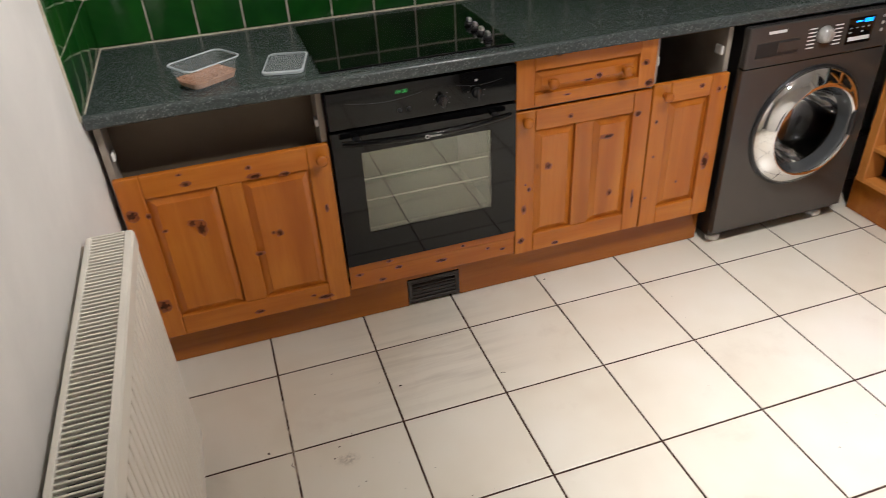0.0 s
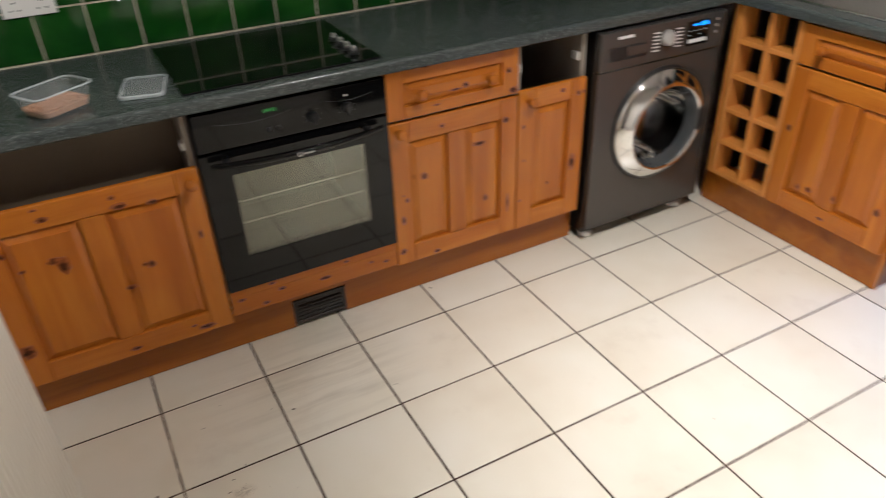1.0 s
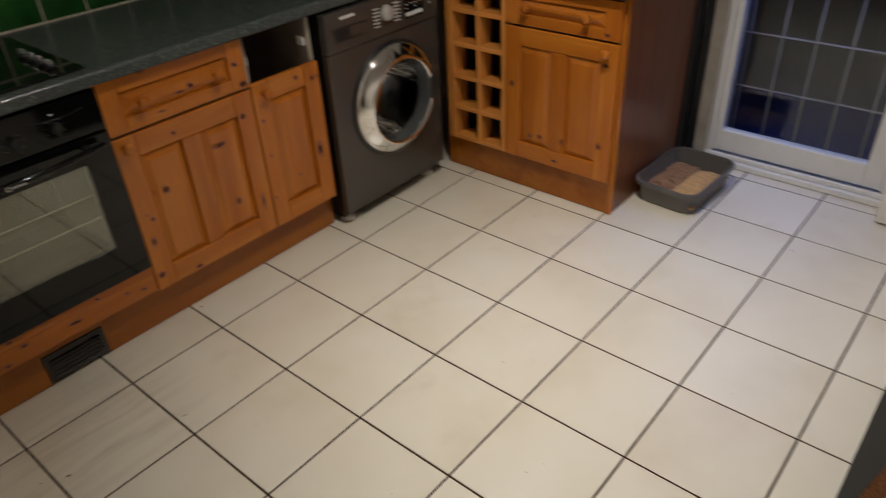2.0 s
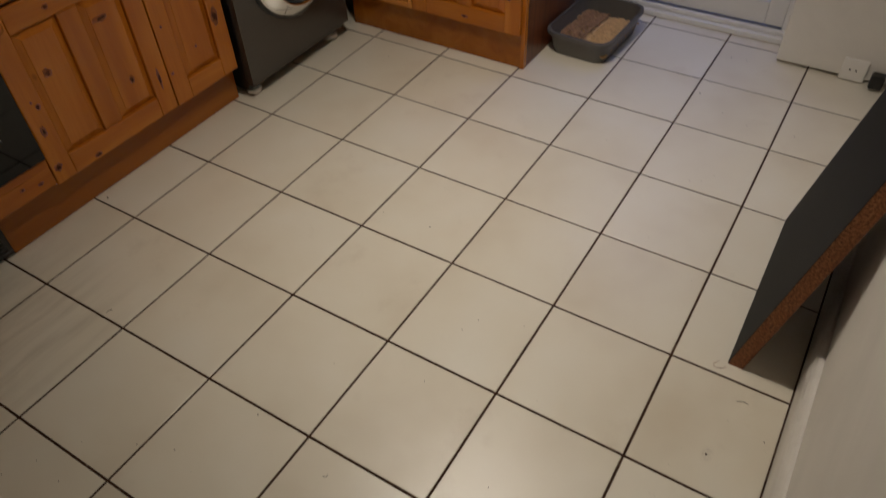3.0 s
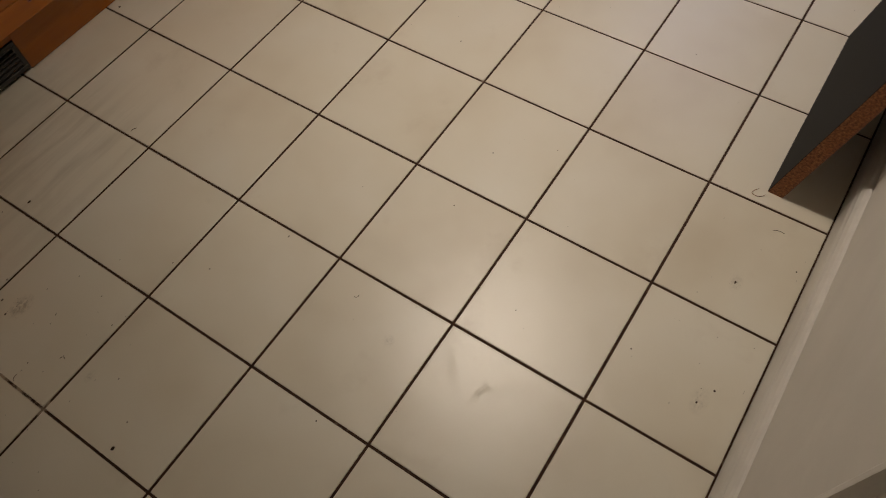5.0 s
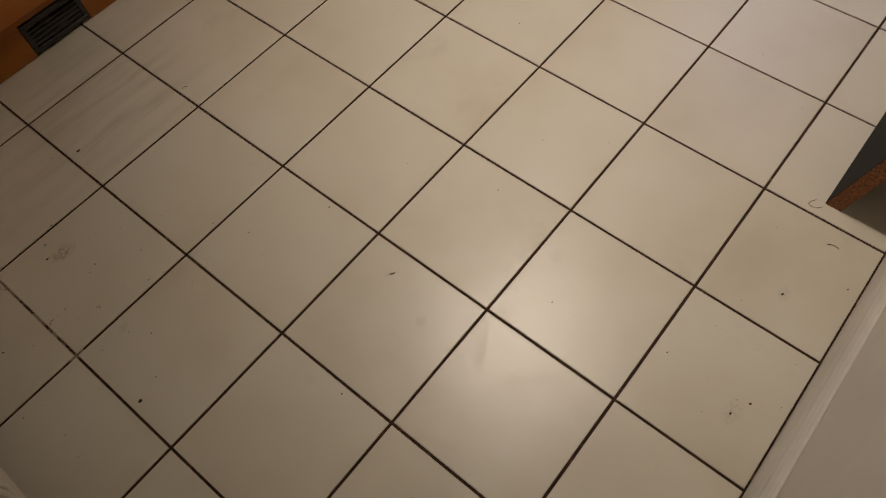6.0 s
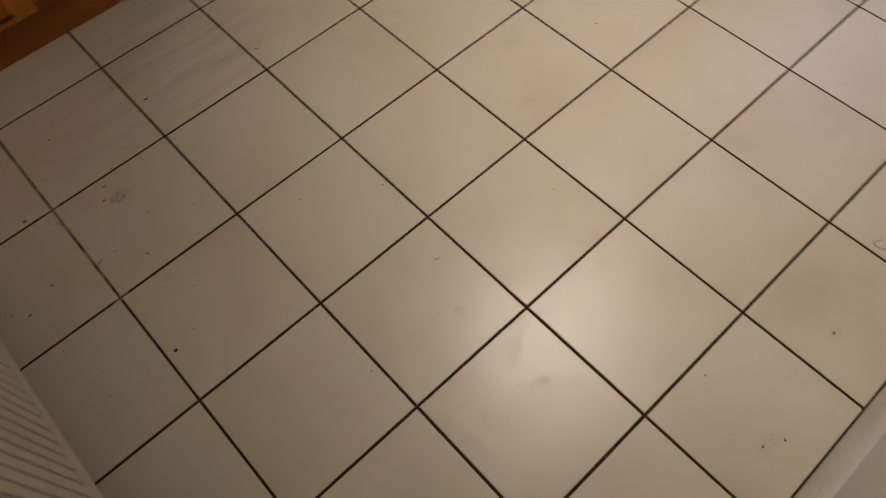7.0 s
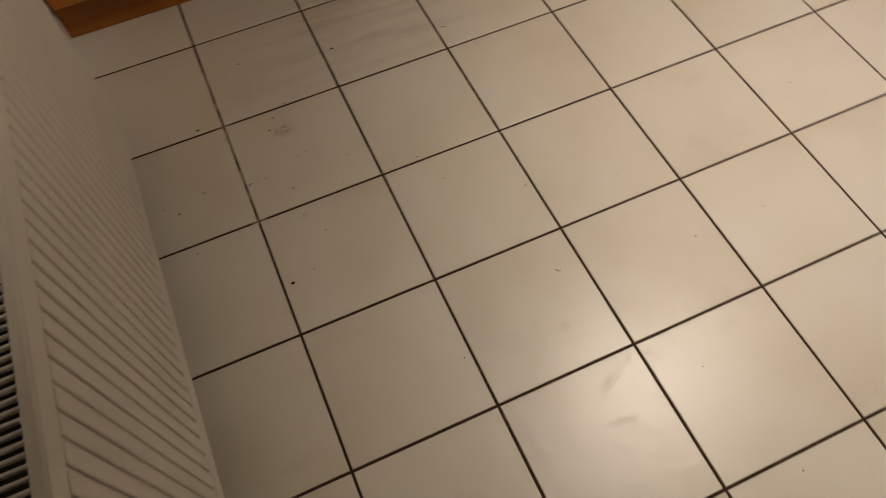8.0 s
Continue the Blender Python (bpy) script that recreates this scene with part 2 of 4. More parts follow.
MIRROR_GLASS = bpy.data.materials.new("oven_window_glass")
MIRROR_GLASS.use_nodes = True
t = MIRROR_GLASS.node_tree
t.nodes.clear()
out, mx = t.nodes.new("ShaderNodeOutputMaterial"), t.nodes.new("ShaderNodeMixShader")
gl, tr = t.nodes.new("ShaderNodeBsdfGlossy"), t.nodes.new("ShaderNodeBsdfTransparent")
gl.inputs["Roughness"].default_value = 0.012
gl.inputs["Color"].default_value = (0.80, 0.82, 0.72, 1)
tr.inputs["Color"].default_value = (0.85, 0.85, 0.80, 1)
mx.inputs[0].default_value = 0.135
t.links.new(tr.outputs[0], mx.inputs[1])
t.links.new(gl.outputs[0], mx.inputs[2])
t.links.new(mx.outputs[0], out.inputs[0])


def clear_sheet(name, gloss, tint):
    m = bpy.data.materials.new(name)
    m.use_nodes = True
    k = m.node_tree
    k.nodes.clear()
    o, x = k.nodes.new("ShaderNodeOutputMaterial"), k.nodes.new("ShaderNodeMixShader")
    g, c = k.nodes.new("ShaderNodeBsdfGlossy"), k.nodes.new("ShaderNodeBsdfTransparent")
    g.inputs["Roughness"].default_value = 0.035
    c.inputs["Color"].default_value = (*tint, 1)
    fr = k.nodes.new("ShaderNodeFresnel")
    fr.inputs["IOR"].default_value = gloss
    k.links.new(fr.outputs[0], x.inputs[0])
    k.links.new(c.outputs[0], x.inputs[1])
    k.links.new(g.outputs[0], x.inputs[2])
    k.links.new(x.outputs[0], o.inputs[0])
    return m


DRUM_GLASS = clear_sheet("washer_door_glass", 1.55, (0.42, 0.45, 0.46))
RIM_GLASS = mat("porthole_rim_glass", (0.060, 0.064, 0.066), 0.10, 0.0, Specular_IOR_Level=0.8)
PANE = clear_sheet("door_pane", 1.5, (0.90, 0.93, 0.97))
TUB = mat("clear_tub_plastic", (0.75, 0.80, 0.82), 0.12)
TUB.node_tree.nodes["Principled BSDF"].inputs["Alpha"].default_value = 0.07
LID = mat("frosted_lid_plastic", (0.72, 0.78, 0.80), 0.3)
LID.node_tree.nodes["Principled BSDF"].inputs["Alpha"].default_value = 0.12
LID_RIM = mat("pale_rim_plastic", (0.78, 0.83, 0.85), 0.2)
LID_RIM.node_tree.nodes["Principled BSDF"].inputs["Alpha"].default_value = 0.45


def glow(name, colour, strength):
    return mat(name, (0.01, 0.01, 0.01), 0.3, Emission_Color=(*colour, 1), Emission_Strength=strength)


GREEN_LED = glow("green_display", (0.10, 1.0, 0.12), 0.26)
BLUE_LED = glow("blue_display", (0.03, 0.30, 1.0), 1.6)
BULB = glow("lamp_bulb", (1.0, 0.88, 0.70), 60.0)

LITTER_PALE = paint("pale_wood_litter", (0.68, 0.44, 0.20), 0.9, 0.35, 60.0, 0.5)
GRANULE = paint("orange_brown_granules", (0.50, 0.27, 0.15), 0.9, 0.4, 80.0, 0.5)
LITTER_BROWN = paint("brown_wood_litter", (0.38, 0.22, 0.12), 0.9, 0.4, 60.0, 0.5)
CRUMB = mat("dark_crumb", (0.05, 0.03, 0.02), 0.9)

# ---- helpers for meshes ----


def box(bm, x0, x1, y0, y1, z0, z1, bevel=0.0, seg=1, slot=0):
    r = bmesh.ops.create_cube(bm, size=1.0)
    vs = r["verts"]
    for v in vs:
        v.co = Vector((x0 + (x1 - x0) * (v.co.x + 0.5), y0 + (y1 - y0) * (v.co.y + 0.5), z0 + (z1 - z0) * (v.co.z + 0.5)))
    fs = {f for v in vs for f in v.link_faces}
    for f in fs:
        f.material_index = slot
    if bevel > 0:
        es = list({e for v in vs for e in v.link_edges})
        made = bmesh.ops.bevel(bm, geom=es, offset=bevel, segments=seg, profile=0.5, affect="EDGES")
        for f in made["faces"]:
            f.material_index = slot
    return bm


def boxes(*specs, bevel=0.002, seg=1):
    bm = bmesh.new()
    for s in specs:
        box(bm, *s[:6], bevel=bevel, seg=seg, slot=s[6] if len(s) > 6 else 0)
    return bm


def lathe(profile, n=32, axis="z", ring_only=False):
    """Turn (radius, height) pairs about an axis; ring_only leaves the ends open, for rings and bowls."""
    bm = bmesh.new()
    rings = []
    for r, h in profile:
        ring = []
        for i in range(n):
            a = 2 * math.pi * i / n
            p = (r * math.cos(a), r * math.sin(a), h)
            if axis == "y":
                p = (p[0], -p[2], p[1])
            elif axis == "x":
                p = (-p[2], p[0], p[1])
            ring.append(bm.verts.new(p))
        rings.append(ring)
    for a, b in zip(rings, rings[1:]):
        for i in range(n):
            bm.faces.new((a[i], a[(i + 1) % n], b[(i + 1) % n], b[i]))
    if profile[0][0] > 0.0005 and not ring_only:
        bm.faces.new(rings[0])
    if profile[-1][0] > 0.0005 and not ring_only:
        bm.faces.new(rings[-1])
    bmesh.ops.remove_doubles(bm, verts=bm.verts, dist=0.00005)
    bmesh.ops.recalc_face_normals(bm, faces=bm.faces)
    for f in bm.faces:
        f.smooth = True
    return bm


def moved(bm, x, y, z):
    bmesh.ops.translate(bm, verts=bm.verts, vec=(x, y, z))
    return bm


def rounded(w, d, r, n=6):
    """Outline of a rounded rectangle of width w and depth d about the origin."""
    pts = []
    for cx, cy, a0 in ((w / 2 - r, d / 2 - r, 0), (-w / 2 + r, d / 2 - r, 90), (-w / 2 + r, -d / 2 + r, 180), (w / 2 - r, -d / 2 + r, 270)):
        for i in range(n + 1):
            a = radians(a0 + 90 * i / n)
            pts.append((cx + r * math.cos(a), cy + r * math.sin(a)))
    return pts


def skin(loops, cap_first=True, cap_last=True):
    """Join loops of points of equal count into a surface."""
    bm = bmesh.new()
    rings = [[bm.verts.new(p) for p in loop] for loop in loops]
    k = len(rings[0])
    for a, b in zip(rings, rings[1:]):
        for i in range(k):
            bm.faces.new((a[i], a[(i + 1) % k], b[(i + 1) % k], b[i]))
    caps = [bm.faces.new(r) for r, on in ((rings[0], cap_first), (rings[-1], cap_last)) if on]
    bmesh.ops.recalc_face_normals(bm, faces=bm.faces)
    for f in bm.faces:
        f.smooth = f not in caps
    for e in bm.edges:
        e.smooth = e.calc_face_angle(0.0) < radians(38)
    for f in caps:
        for e in f.edges:
            e.smooth = False
    return bm


def mesh_of(name, bm, *mats):
    me = bpy.data.meshes.new(name)
    bm.to_mesh(me)
    bm.free()
    for m in mats:
        me.materials.append(m)
    return me


def part(name, bm, material, parent, label="", at=None):
    mats = material if isinstance(material, (list, tuple)) else (material,)
    ob = new(name, mesh_of(name, bm, *mats))
    ob.parent = parent
    if at is not None:
        ob.matrix_basis = at
    if label:
        ob["label"] = label
    return ob


def thing(name, label, category, at=None, group="", kind=""):
    ob = new(name)
    ob.empty_display_size = 0.05
    if at is not None:
        ob.matrix_basis = at
    return tagged(ob, label, category, group, kind)


def structure(name, bm, material, label, category=""):
    mats = material if isinstance(material, (list, tuple)) else (material,)
    return tagged(new(name, mesh_of(name, bm, *mats)), label, category or name.split("_")[0], kind="structure")


# ---- plan (metres) ----
PITCH = 0.333                 # floor tile with its joint
WALL_L, WALL_B = -0.325, 0.725   # faces of the left and the cooker wall
WALL_R, WALL_D = -1.985, 3.085   # faces of the wall by the leaning board and of the garden door's wall
NIB_X, NIB_Y = 2.925, -1.54      # boxed corner beside the garden door
TOP_Z, TOP_T = 0.902, 0.038      # worktop
DOORS_Y, PLINTH_Y = 0.140, 0.187
RUN_X = 2.372                    # door faces of the sink run
CEIL = 2.42

# ---- shell ----
bm = bmesh.new()
box(bm, -1.4, 3.4, -3.4, 1.1, -0.14, -0.0022)
floor = structure("floor", bm, GROUT, "cream ceramic tiled kitchen floor with dark grout", "floor")
structure("ceiling", boxes((-1.4, 3.4, -3.4, 1.1, CEIL, CEIL + 0.1), bevel=0), CEILING, "plain white ceiling", "ceiling")
structure("wall_north", boxes((WALL_L - 0.12, 3.4, WALL_B, WALL_B + 0.12, -0.002, CEIL), bevel=0), WALL, "white wall behind the cooker", "wall")
structure("wall_west", boxes((WALL_L - 0.12, WALL_L, -2.0, WALL_B, -0.002, CEIL), bevel=0), WALL, "white painted wall behind the radiator", "wall")
# wall with the doorway in which the camera stands
DOOR_X1 = 0.378
structure("wall_south", boxes((DOOR_X1, 3.4, WALL_R - 0.11, WALL_R, -0.002, CEIL), (-1.4, DOOR_X1 - 0.0, WALL_R - 0.11, WALL_R, 2.05, CEIL), bevel=0), WALL, "scuffed white painted wall", "wall")
structure("wall_hall", boxes((-1.4, -1.28, -3.4, -2.1, -0.002, CEIL), (-1.28, 3.4, -3.4, -3.28, -0.002, CEIL), (1.1, 1.2, -3.28, -2.1, -0.002, CEIL),
                             (-1.28, WALL_L - 0.12, -2.1, -2.0, -0.002, CEIL), bevel=0), WALL, "plain white hall wall", "wall")
# garden door wall with its opening
GD_Y0, GD_Y1, GD_TOP = -1.54, -0.794, 2.08
structure("wall_east", boxes((WALL_D, WALL_D + 0.25, GD_Y1, 1.1, -0.002, CEIL), (WALL_D, WALL_D + 0.25, -2.1, GD_Y0, -0.002, CEIL),
                             (WALL_D, WALL_D + 0.25, GD_Y0, GD_Y1, GD_TOP, CEIL), bevel=0), WALL, "white wall round the garden door", "wall")
structure("wall_nib", boxes((NIB_X, WALL_D - 0.001, WALL_R + 0.001, NIB_Y, 0.012, CEIL - 0.002), bevel=0.004), WALL, "white boxed wall corner with a cracked foot", "wall")


def skirting(name, x0, x1, label):
    prof = [(0, 0), (0.023, 0), (0.023, 0.105), (0.019, 0.118), (0.019, 0.128), (0.012, 0.140), (0.006, 0.145), (0, 0.145)]
    loops = [[(x, WALL_R + 0.0005 + d, z + 0.001) for d, z in prof] for x in (x0, x1)]
    b = skin(loops)
    for f in b.faces:
        f.smooth = False
    return structure(name, b, GLOSS, label, "skirting")


skirting("baseboard", DOOR_X1 + 0.077, NIB_X - 0.001, "white gloss skirting board with a moulded top")
structure("baseboard_side", boxes((WALL_L + 0.0005, WALL_L + 0.013, -1.98, PLINTH_Y + 0.004, 0.0, 0.10), bevel=0.003, seg=2), GLOSS, "white painted skirting under the radiator", "skirting")
arch = [(0, 0), (0.026, 0.0), (0.029, 0.006), (0.029, 0.014), (0.022, 0.019), (0.015, 0.022), (0.015, 0.044), (0.019, 0.050), (0.019, 0.058), (0.012, 0.066), (0.012, 0.074), (0.0, 0.076)]
loops = [[(DOOR_X1 + 0.076 - w, WALL_R + 0.0005 + d, z) for d, w in arch] for z in (0.0, 2.05)]
b = skin(loops)
for f in b.faces:
    f.smooth = False
structure("trim", b, GLOSS, "white moulded door architrave", "architrave")

# ---- floor tiles ----
COL = {0: 0.0081, 1: 0.0023, 2: -0.0021, 3: -0.0021, 4: -0.0013, 5: -0.0002, 6: -0.0011, 7: 0.0026, 8: 0.0018}
ROW = {0: -0.003, 1: -0.0032, 2: -0.0015, 3: 0.0002, 4: 0.004, 5: 0.0019}
xs = [i * PITCH + COL.get(i, 0.004) for i in range(-1, 10)]
ys = [-j * PITCH + ROW.get(j, 0.0) for j in range(-2, 6)]
xs = [WALL_L] + [x for x in xs if x > WALL_L + 0.03] + [WALL_D + 0.03]
ys = [WALL_B] + [y for y in ys if y < WALL_B - 0.03] + [WALL_R + 0.024]
JOINT = 0.0065


def tile_mesh(w, d):
    b = bmesh.new()
    box(b, -w / 2, w / 2, -d / 2, d / 2, -0.009, 0.0)
    top = [e for e in b.edges if all(v.co.z > -0.001 for v in e.verts)]
    bmesh.ops.bevel(b, geom=top, offset=0.0016, segments=2, profile=0.5, affect="EDGES")
    return mesh_of("tile", b, TILE)


tiles = {}
rnd = random.Random(4)


def lay(x0, x1, y0, y1):
    w, d = round(x1 - x0 - JOINT, 3), round(y1 - y0 - JOINT, 3)
    if w < 0.01 or d < 0.01:
        return
    if (w, d) not in tiles:
        tiles[w, d] = tile_mesh(w, d)
    t = new("tile", tiles[w, d])
    t.parent = floor
    t.matrix_basis = pose((x0 + x1) / 2, (y0 + y1) / 2, rnd.uniform(-0.0004, 0.0004), rnd.uniform(-0.05, 0.05), rnd.uniform(-0.05, 0.05), 0)


for xa, xb in zip(xs, xs[1:]):
    for ya, yb in zip(ys, ys[1:]):
        lay(xa, xb, yb, ya)
for i in range(-1, 2):
    for j in range(6, 10):
        lay(max(i * PITCH, WALL_L), min((i + 1) * PITCH, 0.43), -(j + 1) * PITCH, -j * PITCH + (0.037 if j == 6 else 0))

# ---- glazed wall tiles ----
splash = structure("splashback", boxes((WALL_L, WALL_D, WALL_B - 0.006, WALL_B - 0.0005, TOP_Z - 0.01, 1.515), bevel=0), PALE_GROUT, "dark green glazed tile splashback with pale grout", "splashback")
splash_l = structure("splashback_side", boxes((WALL_L + 0.0005, WALL_L + 0.006, 0.105, WALL_B - 0.006, TOP_Z - 0.01, 1.515), bevel=0), PALE_GROUT, "dark green glazed tiles on the side wall", "splashback")
GP = 0.1495


def glazed(w, h):
    b = bmesh.new()
    box(b, -w / 2, w / 2, -0.004, 0.0, -h / 2, h / 2)
    front = [e for e in b.edges if all(v.co.y < -0.003 for v in e.verts)]
    bmesh.ops.bevel(b, geom=front, offset=0.0025, segments=3, profile=0.5, affect="EDGES")
    for f in b.faces:
        f.smooth = True
    return mesh_of("tile", b, GREEN)


cache = {}


def stick(parent, w, h, m):
    k = round(w, 3), round(h, 3)
    if k not in cache:
        cache[k] = glazed(*k)
    o = new("tile", cache[k])
    o.parent, o.matrix_basis = parent, m


gx = [WALL_L + 0.006] + [-0.298 + 0.1495 * i for i in range(1, 23)] + [WALL_D]
gz = [TOP_Z + 0.002, 1.058, 1.2075, 1.357, 1.5065]
for a, c in zip(gx, gx[1:]):
    for lo, hi in zip(gz, gz[1:]):
        if c - a > 0.02:
            stick(splash, c - a - 0.006, hi - lo - 0.006, pose((a + c) / 2, WALL_B - 0.0062, (lo + hi) / 2))
gy = [0.108, 0.23, 0.3795, 0.529, WALL_B - 0.010]
for a, c in zip(gy, gy[1:]):
    for lo, hi in zip(gz, gz[1:]):
        stick(splash_l, c - a - 0.006, hi - lo - 0.006, pose(WALL_L + 0.0062, (a + c) / 2, (lo + hi) / 2, 0, 0, 90))

# ---- kitchen units ----


def knob_mesh():
    b = lathe([(0.0, 0.0), (0.0095, 0.0), (0.0085, 0.006), (0.0075, 0.011), (0.011, 0.016), (0.0165, 0.021), (0.018, 0.026), (0.0165, 0.031), (0.011, 0.035), (0.0, 0.0365)], 24, "y")
    return mesh_of("knob", b, PINE_V)


KNOB = knob_mesh()


def knob(parent, x, y, z):
    o = new("knob", KNOB)
    o.parent, o.matrix_basis = parent, pose(x, y, z)
    o["label"] = "turned pine knob"


def raised_panel(x0, x1, z0, z1, yf):
    """A fielded panel whose middle stands almost flush with the frame's face at yf."""
    steps = ((0.0, 0.0130), (0.003, 0.0130), (0.004, 0.0115), (0.022, 0.0030), (0.0235, 0.0012), (0.026, 0.0006))
    loops = [[(x0 + i, yf + d, z0 + i), (x1 - i, yf + d, z0 + i), (x1 - i, yf + d, z1 - i), (x0 + i, yf + d, z1 - i)] for i, d in steps]
    b = skin(loops, False, True)
    for f in b.faces:
        f.smooth = False
    return b


def knots(parent, spots, yf):
    """Dark knots of the wood with a reddish halo, one piece each: (x, z, across, up)."""
    r = random.Random(len(spots))
    for x, z, w, h in spots:
        wob = [1 + r.uniform(-0.18, 0.18) for _ in range(16)]
        rings = []
        for k, d in ((0.74, 0.0010), (0.70, -0.0004), (0.52, -0.0008), (0.30, -0.0010)):
            rings.append([(x + w * k * wob[i] * math.cos(math.pi * i / 8), yf + d, z + h * k * wob[i] * math.sin(math.pi * i / 8)) for i in range(16)])
        b = skin(rings, False, True)
        for f in b.faces:
            c = f.calc_center_median()
            far = math.hypot((c.x - x) / w, (c.z - z) / h)
            f.material_index = 0 if far < 0.40 else 1
        part("knot", b, (KNOT, KNOT_HALO), parent)


def pine_door(parent, x0, x1, z0, z1, yf, panels, knob_at, spots=()):
    """A framed door; panels is 1 or 2 upright fields."""
    th, st, rl = 0.020, 0.068, 0.072
    specs = [(x0, x0 + st, yf, yf + th, z0, z1, 0), (x1 - st, x1, yf, yf + th, z0, z1, 0)]
    specs += [(x0 + st, x1 - st, yf + 0.0003, yf + th, z0, z0 + rl, 1), (x0 + st, x1 - st, yf + 0.0003, yf + th, z1 - rl, z1, 1)]
    fields = [(x0 + st, x1 - st)]
    if panels == 2:
        mid = (x0 + x1) / 2
        specs.insert(2, (mid - 0.034, mid + 0.034, yf + 0.0003, yf + th, z0 + rl, z1 - rl, 0))
        fields = [(x0 + st, mid - 0.034), (mid + 0.034, x1 - st)]
    door = part("door", boxes((x0 + 0.004, x1 - 0.004, yf + 0.0155, yf + th - 0.001, z0 + 0.004, z1 - 0.004), bevel=0), PINE_V, parent)
    for k in specs:
        part("rail" if k[6] else "stile", boxes(k[:6], bevel=0.0045, seg=3), PINE_H if k[6] else PINE_V, door)
    for a, c in fields:
        part("panel", raised_panel(a, c, z0 + rl, z1 - rl, yf), PINE_V, door, "raised pine panel")
    if knob_at:
        knob(door, knob_at[0], yf, knob_at[1])
    knots(door, list(spots), yf)
    return door


def pine_drawer(parent, x0, x1, z0, z1, yf, knobs_at, spots=()):
    front = part("drawer_front", boxes((x0 + 0.002, x1 - 0.002, yf + 0.0148, yf + 0.020, z0 + 0.002, z1 - 0.002), bevel=0), PINE_H, parent)
    for k in ((x0, x0 + 0.062, yf, yf + 0.016, z0, z1), (x1 - 0.062, x1, yf, yf + 0.016, z0, z1)):
        part("stile", boxes(k, bevel=0.0025, seg=2), PINE_V, front)
    for k in ((x0 + 0.062, x1 - 0.062, yf, yf + 0.016, z0, z0 + 0.042), (x0 + 0.062, x1 - 0.062, yf, yf + 0.014, z1 - 0.042, z1)):
        part("rail", boxes(k, bevel=0.0025, seg=2), PINE_H, front)
    part("panel", raised_panel(x0 + 0.062, x1 - 0.062, z0 + 0.042, z1 - 0.042, yf - 0.001), PINE_H, front, "raised pine drawer panel")
    for kx, kz in knobs_at:
        knob(front, kx, yf, kz)
    knots(front, list(spots), yf)
    return front


def carcass(parent, x0, x1, y0, y1, z0, z1, side=INSIDE):
    t = 0.018
    part("side", boxes((x0, x0 + t, y0, y1, z0, z1), bevel=0.001), side, parent)
    part("side", boxes((x1 - t, x1, y0, y1, z0, z1), bevel=0.001), side, parent)
    part("base", boxes((x0 + t, x1 - t, y0, y1, z0, z0 + t), bevel=0.001), INSIDE, parent)
    part("back", boxes((x0 + t, x1 - t, y1 - 0.008, y1, z0 + t, z1), bevel=0), INSIDE, parent)


CZ0, CZ1 = 0.145, TOP_Z - TOP_T - 0.001
DZ0, DZ1 = 0.150, 0.692
BACK = 0.70

u = thing("cabinet", "pine cabinet with two-panel door and missing drawer front", "cabinet")
carcass(u, -0.312, 0.298, DOORS_Y + 0.021, BACK, CZ0, CZ1)
d = pine_door(u, -0.306, 0.297, 0.135, 0.700, DOORS_Y, 2, (0.268, 0.660), [(-0.283, 0.585, 0.026, 0.028), (-0.275, 0.262, 0.032, 0.034), (-0.131, 0.527, 0.019, 0.018), (-0.109, 0.506, 0.024, 0.040), (-0.121, 0.654, 0.022, 0.012), (-0.241, 0.576, 0.012, 0.014), (0.058, 0.670, 0.012, 0.011), (0.070, 0.640, 0.032, 0.013), (0.156, 0.630, 0.024, 0.011), (0.109, 0.436, 0.017, 0.018), (0.091, 0.441, 0.009, 0.009), (0.038, 0.377, 0.022, 0.012), (0.263, 0.489, 0.010, 0.022), (0.176, 0.175, 0.014, 0.007), (0.215, 0.160, 0.040, 0.013), (-0.002, 0.160, 0.026, 0.010), (-0.209, 0.518, 0.012, 0.008), (-0.132, 0.686, 0.014, 0.006)])
part("drawer_box", boxes((-0.293, 0.279, 0.255, 0.270, 0.45, 0.860), bevel=0), VOID, u, "brown board inside the empty drawer space")

for ex in (-0.290, 0.272):
    part("drawer_runner", boxes((ex, ex + 0.008, 0.170, 0.200, 0.745, 0.768), bevel=0.001), WHITE_PLASTIC, u, "white metal drawer runner")
u = thing("cabinet", "pine cabinet with drawer over a two-panel door", "cabinet")
carcass(u, 0.893, 1.388, DOORS_Y + 0.021, BACK, CZ0, CZ1)
pine_drawer(u, 0.894, 1.386, 0.696, 0.857, DOORS_Y, ((1.010, 0.773), (1.270, 0.773)), [(1.346, 0.783, 0.020, 0.014), (1.366, 0.712, 0.026, 0.018), (1.069, 0.722, 0.020, 0.006), (1.179, 0.768, 0.020, 0.015), (1.140, 0.760, 0.030, 0.007)])
pine_door(u, 0.894, 1.386, DZ0, DZ1 - 0.005, DOORS_Y, 2, (0.926, 0.658), [(1.086, 0.646, 0.014, 0.012), (0.943, 0.405, 0.012, 0.014), (0.930, 0.425, 0.006, 0.006), (1.012, 0.479, 0.018, 0.020), (1.050, 0.166, 0.022, 0.012), (0.916, 0.205, 0.019, 0.019), (1.228, 0.547, 0.038, 0.014), (1.254, 0.327, 0.014, 0.018), (1.337, 0.609, 0.020, 0.018), (1.350, 0.278, 0.010, 0.050), (0.926, 0.330, 0.012, 0.026)])

